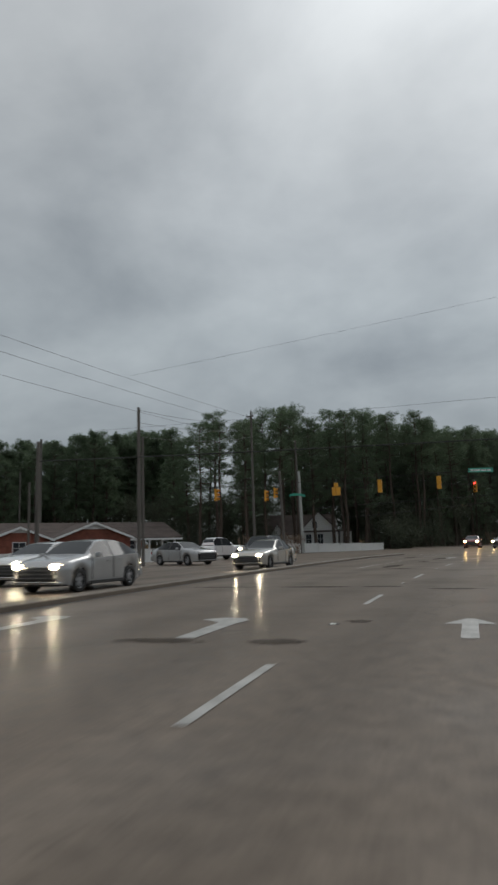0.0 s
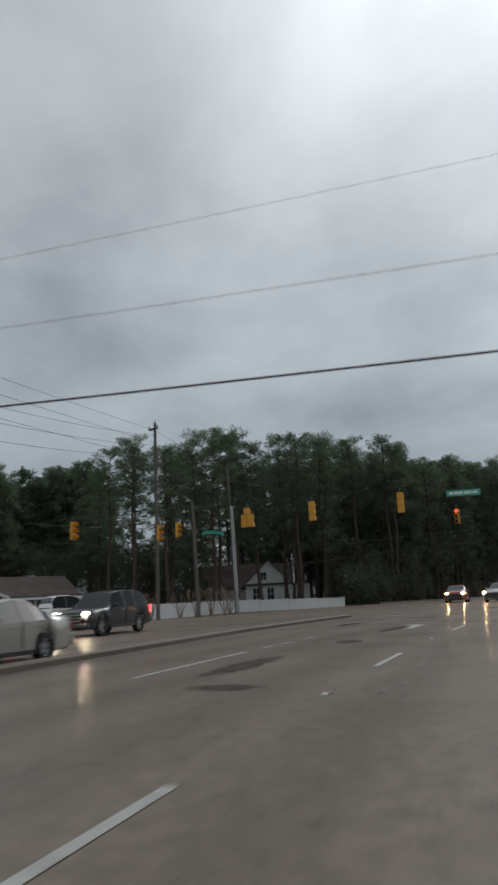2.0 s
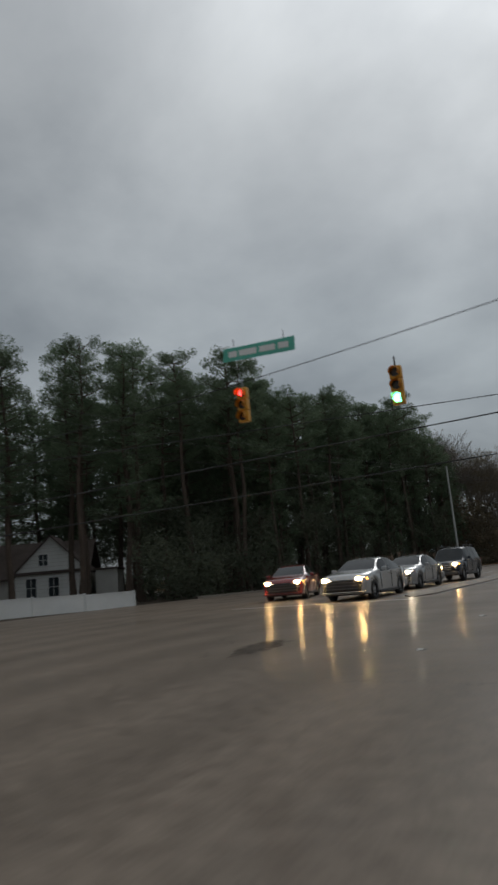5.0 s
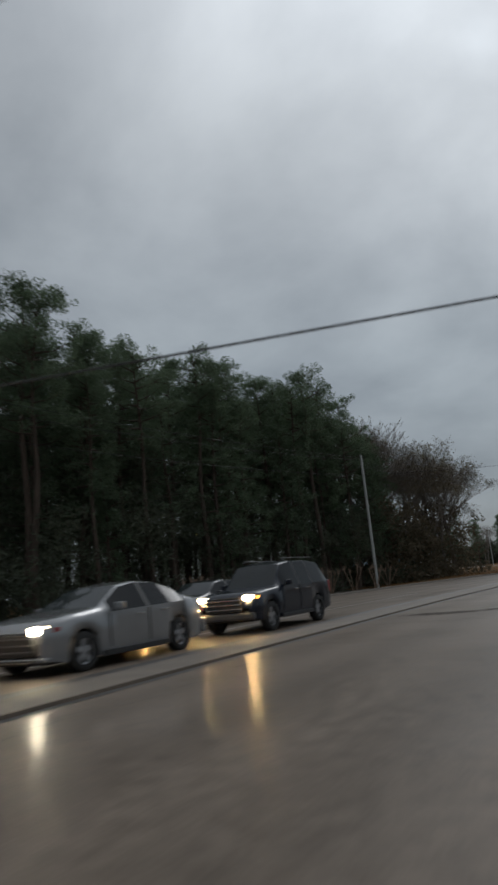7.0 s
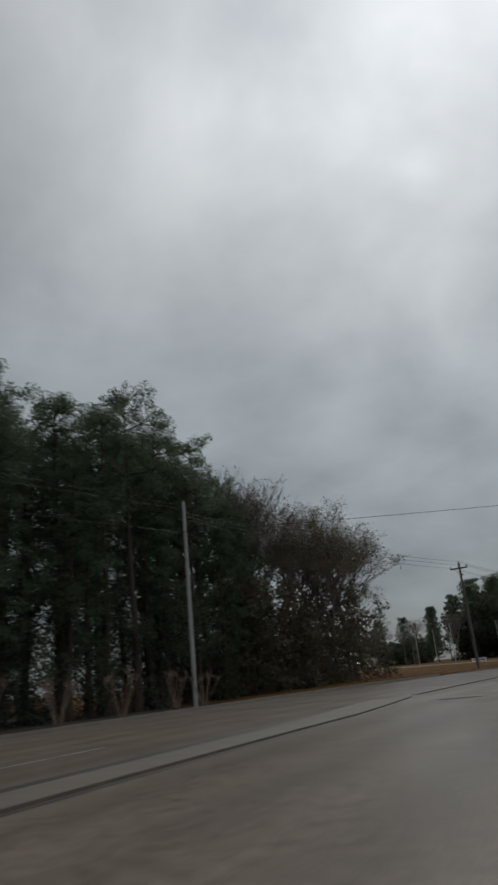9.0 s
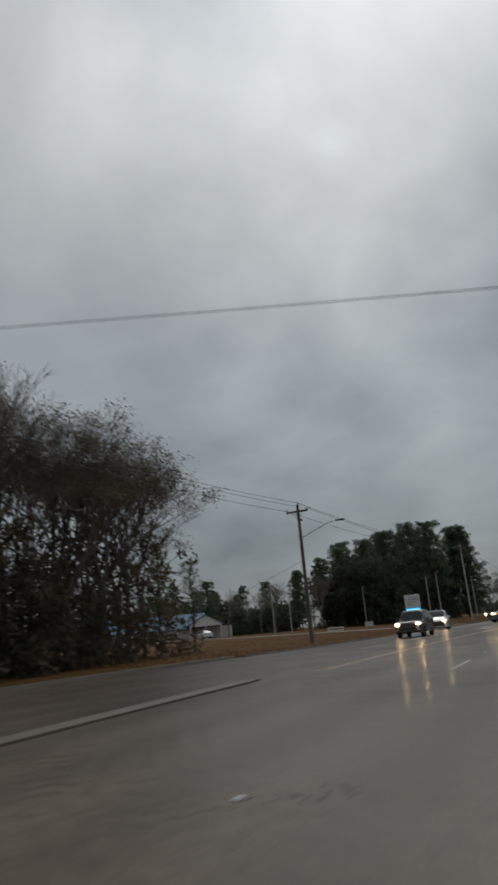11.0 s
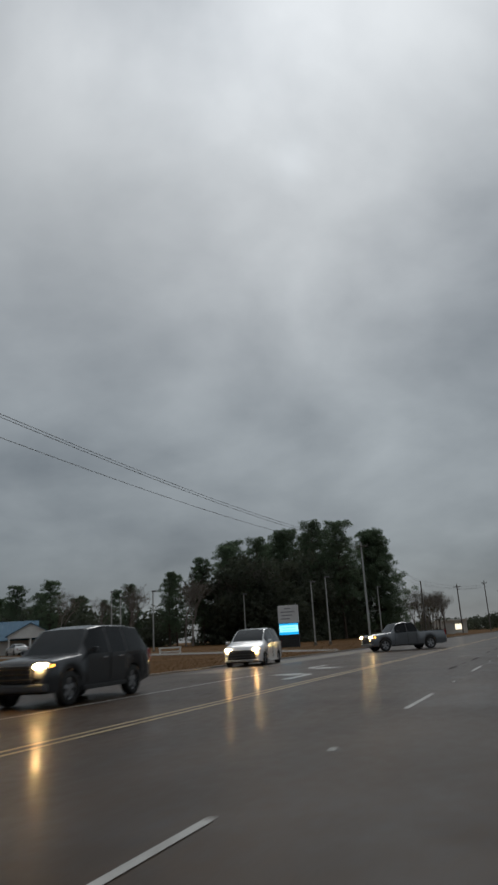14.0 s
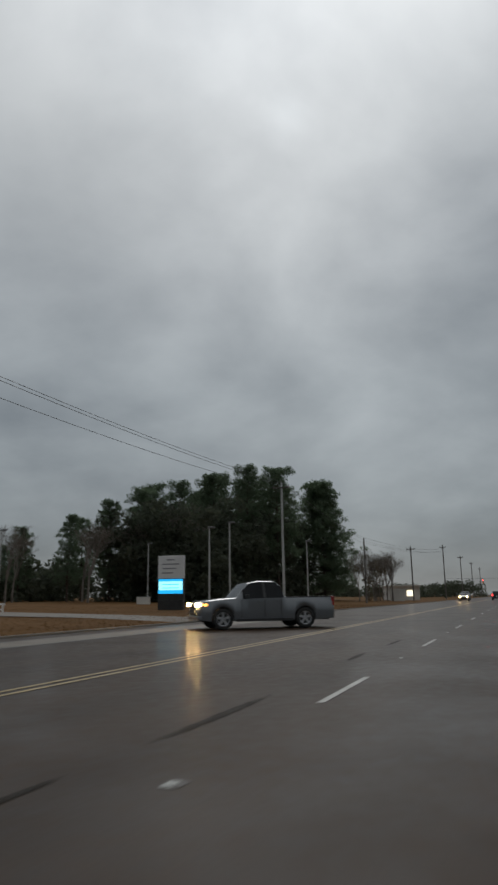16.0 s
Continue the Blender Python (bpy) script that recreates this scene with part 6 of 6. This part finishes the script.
def wheel_meshes(r):
    if r in _wheel_mesh:
        return _wheel_mesh[r]
    bm = bmesh.new()
    prof = [(r * 0.66, -0.10), (r * 0.93, -0.11), (r, -0.085), (r, 0.085), (r * 0.93, 0.11), (r * 0.66, 0.10)]
    n = 26
    rings = [[bm.verts.new((x, q * math.cos(2 * math.pi * k / n), q * math.sin(2 * math.pi * k / n))) for q, x in prof] for k in range(n)]
    for k in range(n):
        a, b = rings[k], rings[(k + 1) % n]
        for j in range(len(prof) - 1):
            bm.faces.new((a[j], b[j], b[j + 1], a[j + 1]))
    tyre = bpy.data.meshes.new("tyre")
    bm.to_mesh(tyre)
    bm.free()
    tyre.shade_smooth()
    tyre.materials.append(M["rubber"])
    bm = bmesh.new()
    disc(bm, pose(-0.02, 0, 0, 0, 90, 0), r * 0.67, 0.10, 24)
    rimback = bpy.data.meshes.new("rim_barrel")
    bm.to_mesh(rimback)
    bm.free()
    rimback.materials.append(M["black"])
    bm = bmesh.new()
    for k in range(5):
        a = 2 * math.pi * k / 5
        box(bm, 0.032, 0.055, -0.045, 0.045, 0.02, r * 0.64, 0.008, Matrix.Rotation(a, 4, "X"))
    disc(bm, pose(0.045, 0, 0, 0, 90, 0), r * 0.2, 0.05, 14)
    n = 24
    o = [[bm.verts.new((x, q * math.cos(2 * math.pi * k / n), q * math.sin(2 * math.pi * k / n))) for q, x in ((r * 0.58, 0.05), (r * 0.68, 0.06), (r * 0.68, 0.0))] for k in range(n)]
    for k in range(n):
        for j in range(2):
            bm.faces.new((o[k][j], o[(k + 1) % n][j], o[(k + 1) % n][j + 1], o[k][j + 1]))
    rim = bpy.data.meshes.new("rim")
    bm.to_mesh(rim)
    bm.free()
    rim.materials.append(M["rim"])
    _wheel_mesh[r] = (tyre, rimback, rim)
    return _wheel_mesh[r]


def vehicle(kind, name, paint_name, m, label, category, lamps="head_lit", tail_on=False, rack=False, group=""):
    """Nose towards +y. Lofted shell with wheel arches, glass set in it, wheels, lamps, mirrors and trim."""
    c = CARS[kind]
    Ln, R = c["L"], c["R"]
    arch = R + 0.055
    root = empty(name, m, label, category, group)
    col = PAINT[paint_name]
    ks = [k[0] for k in c["key"]]
    stations = set(ks) | {c["cowl"], c["head"], c["tail"], c["deck"]}
    for w in c["wheel"]:
        for k in range(9):
            stations.add(w + (arch / Ln) * math.cos(math.pi * k / 8))
        stations |= {w - (arch + 0.02) / Ln, w + (arch + 0.02) / Ln}
    for p in c["posts"]:
        stations |= {p - 0.009, p + 0.009}
    a_post, c_post = c["cowl"] + 0.045, c["deck"] - (0.035 if kind != "pickup" else 0.012)
    stations |= {a_post, c_post}
    st = sorted(stations)
    val = lambda f, j: float(np.interp(f, ks, [k[j] for k in c["key"]]))
    sill = 0.20 if kind in ("sedan", "old_sedan", "hatch", "van") else 0.30
    rings = []
    for f in st:
        y = Ln * (0.5 - f)
        zb, zt, w, wt = (val(f, j) for j in (1, 2, 3, 4))
        low = sill + 0.05 * (abs(f - 0.5) > 0.42)
        for q in c["wheel"]:
            dy = abs(f - q) * Ln
            if dy < arch:
                low = max(low, R + math.sqrt(max(0, arch * arch - dy * dy)))
        low = min(low, zb - 0.04)
        mid = max(low + 0.01, min(zb - 0.03, 0.62))
        bed = "bed" in c and c["bed"][0] <= f <= c["bed"][1]
        ring = [(w * 0.95, low), (w, mid), (w * 0.985, zb), (wt, zt - 0.025), (wt * 0.93, zt if not bed else zt), (wt * (0.6 if not bed else 0.9), zt + 0.012 if not bed else 0.78), (0, zt + 0.02 if not bed else 0.78)]
        rings.append([(x, y, z) for x, z in ring])
    verts, body, panes = [], [], defaultdict(list)
    idx = {}

    def vid(x, y, z):
        k = (round(x, 4), round(y, 4), round(z, 4))
        if k not in idx:
            idx[k] = len(verts)
            verts.append((x, y, z))
        return idx[k]

    for i in range(len(st) - 1):
        fm = (st[i] + st[i + 1]) / 2
        for side in (1, -1):
            for j in range(6):
                q = [rings[i][j], rings[i][j + 1], rings[i + 1][j + 1], rings[i + 1][j]]
                ids = [vid(side * x, y, z) for x, y, z in q]
                if len(set(ids)) < 3:
                    continue
                if side < 0:
                    ids.reverse()
                where = None
                if j == 2 and a_post < fm < c_post:
                    where = "side_window_right" if side > 0 else "side_window_left"
                    if any(p - 0.009 < fm < p + 0.009 for p in c["posts"]):
                        where = "pillar_right" if side > 0 else "pillar_left"
                if j >= 4 and c["cowl"] + 0.012 < fm < c["head"]:
                    where = "windshield"
                if j >= 4 and c["tail"] < fm < c["deck"] - 0.006:
                    where = "rear_window"
                (panes[where] if where else body).append(ids)

    def sub(nm, faces, mat, smooth):
        used = sorted({v for f in faces for v in f})
        re = {v: k for k, v in enumerate(used)}
        return mesh_ob(nm, [verts[v] for v in used], [[re[v] for v in dict.fromkeys(f)] for f in faces], mat, root, smooth=smooth)

    sub("body", body, col, True)
    for nm, fs in panes.items():
        sub(nm.replace("_right", "").replace("_left", ""), fs, M["black"] if "pillar" in nm else M["side_glass"] if "side" in nm else M["car_glass"], True)
    part("underbody", box(bmesh.new(), -0.74, 0.74, -Ln * 0.47, Ln * 0.47, sill + 0.0, 0.55, 0.02), M["black"], root)
    tyre, barrel, rim = wheel_meshes(R)
    for q in c["wheel"]:
        for side in (1, -1):
            wh = new("wheel", tyre)
            wh.parent = root
            wh.matrix_basis = pose(side * (c["W"] - 0.12), Ln * (0.5 - q), R, 0, 0, 0 if side > 0 else 180)
            wh["label"] = "black tyre on an alloy rim"
            for nm, me in (("rim_barrel", barrel), ("rim", rim)):
                o = new(nm, me)
                o.parent = wh
    yf, yr = Ln / 2, -Ln / 2
    zh = val(0.05, 1) - (0.07 if kind != "pickup" else 0.1)
    wf = val(0.03, 3)
    hw = 0.27 if kind in ("suv", "pickup") else 0.34
    for side in (1, -1):
        lx = side * (wf - hw * 0.62)
        bm = bmesh.new()
        box(bm, lx - hw / 2, lx + hw / 2, yf - 0.24, yf - 0.02, zh - 0.07, zh + 0.07, 0.04)
        bmesh.ops.rotate(bm, verts=bm.verts, cent=(lx, yf - 0.1, zh), matrix=Matrix.Rotation(-side * 0.42, 3, "Z"))
        hl = part("headlight", bm, M["lens_lit"] if lamps else M["lens_clear"], root)
        bm = bmesh.new()
        bmesh.ops.create_uvsphere(bm, u_segments=12, v_segments=8, radius=0.1, matrix=pose(lx, yf + 0.015, zh) @ Matrix.Diagonal((1.0, 0.7, 0.75, 1)))
        part("bulb", bm, M[lamps] if lamps else M["lens_clear"], hl)
        if lamps:
            bm = bmesh.new()
            box(bm, side * (wf - 0.03) - 0.05, side * (wf - 0.03) + 0.05, yf - 0.34, yf - 0.2, zh - 0.05, zh + 0.04, 0.02)
            part("turn_signal", bm, M["amber_lit"] if lamps == "head_warm" else M["tail"], hl, "amber side marker")
        if kind == "pickup" or kind == "van" or kind == "hatch":
            bm = bmesh.new()
            disc(bm, pose(side * (wf - 0.16), yf - 0.03, 0.47, 90, 0, 0), 0.05, 0.05, 14)
            part("fog_lamp", bm, M[lamps] if lamps and kind == "pickup" else M["lens_clear"], root)
        zt = val(0.975, 1) - 0.1
        wr_ = val(0.985, 3)
        bm = bmesh.new()
        tall = 0.16 if kind in ("sedan", "old_sedan", "hatch") else 0.36
        box(bm, side * (wr_ - 0.1) - 0.1, side * (wr_ - 0.1) + 0.1, yr + 0.0, yr + 0.16, zt - tall * 0.6, zt + tall * 0.4, 0.03)
        part("tail_light", bm, M["tail_lit"] if tail_on else M["tail"], root)
        ym = Ln * (0.5 - c["cowl"] - 0.07)
        zm = val(c["cowl"] + 0.07, 1) + 0.09
        bm = bmesh.new()
        box(bm, side * (c["W"] + 0.10) - 0.09, side * (c["W"] + 0.10) + 0.09, ym - 0.06, ym + 0.06, zm - 0.065, zm + 0.075, 0.03)
        part("mirror", bm, col if kind != "pickup" else M["black"], root)
        for f in (c["posts"][0] - 0.055, min(c["posts"][0] + 0.105, c["deck"] - 0.07)):
            bm = bmesh.new()
            zz = val(f, 1) - 0.11
            box(bm, side * (c["W"] - 0.005) - 0.02, side * (c["W"] - 0.005) + 0.02, Ln * (0.5 - f) - 0.09, Ln * (0.5 - f) + 0.09, zz - 0.018, zz + 0.018, 0.008)
            part("door_handle", bm, M["chrome"] if kind in ("sedan", "suv") else col, root)
        for f in (a_post - 0.01, c["posts"][0], c_post - 0.02):
            bm = bmesh.new()
            box(bm, side * c["W"] - 0.012, side * c["W"] + 0.003, Ln * (0.5 - f) - 0.006, Ln * (0.5 - f) + 0.006, sill + 0.14, val(f, 1) - 0.02)
            part("door_seam", bm, M["black"], root)
        bm = bmesh.new()
        box(bm, side * c["W"] - 0.03, side * c["W"] + 0.012, Ln * (0.5 - c["wheel"][1]) + arch + 0.05, Ln * (0.5 - c["wheel"][0]) - arch - 0.05, sill - 0.01, sill + 0.09, 0.01)
        part("sill_trim", bm, M["black"] if kind != "van" else col, root)
    gz0, gz1 = (0.55, zh + 0.03) if kind in ("suv", "pickup") else (0.36, zh - 0.03)
    gw = wf - hw * 1.25 if kind in ("suv", "pickup") else wf - 0.24
    part("grille", box(bmesh.new(), -gw, gw, yf - 0.10, yf + 0.02, gz0, gz1, 0.03), M["black"], root)
    for k in range(3):
        z = gz0 + (gz1 - gz0) * (k + 0.7) / 3.4
        part("grille_bar", box(bmesh.new(), -gw * 0.96, gw * 0.96, yf + 0.015, yf + 0.032, z - 0.014, z + 0.014, 0.005), M["chrome"] if kind == "suv" else M["charcoal_trim"], root)
    part("bumper", box(bmesh.new(), -wf + 0.02, wf - 0.02, yf - 0.16, yf + 0.03, sill + 0.05, gz0 - 0.02, 0.05), col if kind != "suv" else M["charcoal_trim"], root)
    if kind not in ("suv", "pickup"):
        part("air_intake", box(bmesh.new(), -wf + 0.14, wf - 0.14, yf + 0.0, yf + 0.036, sill + 0.08, gz0 - 0.05, 0.012), M["black"], root)
    part("rear_bumper", box(bmesh.new(), -wf + 0.02, wf - 0.02, yr - 0.03, yr + 0.14, sill + 0.08, 0.58, 0.05), col if kind != "pickup" else M["chrome"], root)
    part("number_plate", box(bmesh.new(), -0.15, 0.15, yr - 0.045, yr - 0.032, 0.66 if kind != "pickup" else 0.45, 0.80 if kind != "pickup" else 0.57), M["white_trim"], root)
    if "bed" in c:
        part("tailgate", box(bmesh.new(), -0.84, 0.84, yr + 0.02, yr + 0.1, 0.66, 1.17, 0.02), col, root)
        b0, b1 = Ln * (0.5 - 0.99), Ln * (0.5 - c["bed"][0])
        for side in (1, -1):
            part("bed_rail", box(bmesh.new(), side * 0.875 - 0.035, side * 0.875 + 0.035, b0, b1, 1.165, 1.195, 0.01), M["black"], root)
    if rack:
        for side in (1, -1):
            part("roof_rail", tube(bmesh.new(), [(side * 0.62, Ln * 0.04, 1.79), (side * 0.62, Ln * 0.02, 1.85), (side * 0.62, -Ln * 0.36, 1.85), (side * 0.62, -Ln * 0.38, 1.78)], 0.02, 6), M["black"], root)
    return root



QUEUE = "cars waiting in the oncoming lanes"
vehicle("hatch", "hatchback_car", "silver", road_pose(18.1, -11.35, 0, 178), "silver hatchback with lit headlights on the wet road", "car", "head_lit", group=QUEUE)
vehicle("sedan", "sedan_car", "white", road_pose(21.3, -15.2, 0, 180), "white saloon car with lit headlights in the far lane", "car", "head_lit", group=QUEUE)
vehicle("old_sedan", "sedan_car", "beige", road_pose(32.0, -10.7, 0, 180), "pale silver older saloon with lit headlights", "car", "head_lit", group=QUEUE)
vehicle("sedan", "sedan_car", "silver", road_pose(38.2, -19.4, 0, -111), "silver saloon car standing in the lot", "car", None)
vehicle("pickup", "pickup_truck", "white", road_pose(47.4, -23.5, 0, -22), "white crew-cab pickup standing in front of the wall", "pickup truck", None, True)
vehicle("suv", "suv_car", "charcoal", road_pose(43.8, -16.9, 0, 186), "dark grey sport utility car on the oncoming side", "car", "head_lit", True, group=QUEUE)
vehicle("sedan", "sedan_car", "red", road_pose(80.0, -13.4, 0, 196), "dark red saloon with lit headlights turning at the junction", "car", "head_warm", group=QUEUE)
vehicle("sedan", "sedan_car", "silver", road_pose(76.8, -8.5, 0, 180), "silver saloon with lit headlights beside the median", "car", "head_warm", group=QUEUE)
vehicle("sedan", "sedan_car", "grey_silver", road_pose(83.0, -8.75, 0, 180), "grey saloon with a black grille and lit headlights", "car", "head_lit", group=QUEUE)
vehicle("suv", "suv_car", "navy", road_pose(89.6, -8.55, 0, 180), "dark blue sport utility car with a chrome grille", "car", "head_warm", rack=True, group=QUEUE)
vehicle("sedan", "sedan_car", "black", road_pose(91.5, -12.0, 0, 180), "black saloon with lit headlights in the farther lane", "car", "head_warm", group=QUEUE)
vehicle("suv", "suv_car", "charcoal", road_pose(165.2, -11.3, 0, 184), "dark sport utility car with bright headlights", "car", "head_warm", group=QUEUE)
vehicle("van", "minivan_car", "white", road_pose(183.1, -14.1, 0, 190), "white minivan with bright headlights beside the field", "car", "head_warm", group=QUEUE)
vehicle("pickup", "pickup_truck", "slate", road_pose(198.5, -9.7, 0, 128), "grey crew-cab pickup with lit headlights crossing the oncoming lanes", "pickup truck", "head_warm")
for s, o, kd, nm, pn, tl in ((312, -9.9, "sedan", "sedan_car", "silver", False), (322, -10.4, "suv", "suv_car", "black", False), (320, -4.2, "suv", "suv_car", "black", True), (333, -11.0, "sedan", "sedan_car", "white", False), (345, -0.8, "sedan", "sedan_car", "charcoal", True)):
    away = o > -6
    vehicle(kd, nm, pn, road_pose(s, o, 0, 0 if away else 180), "distant car showing %s far along the road" % ("red tail lights" if away else "bright headlights"), "car", "head_warm", tl, group="distant traffic")
vehicle("sedan", "sedan_car", "white", road_pose(226, -68, 1.05, 60), "small white car parked by the roadside building", "car", None)
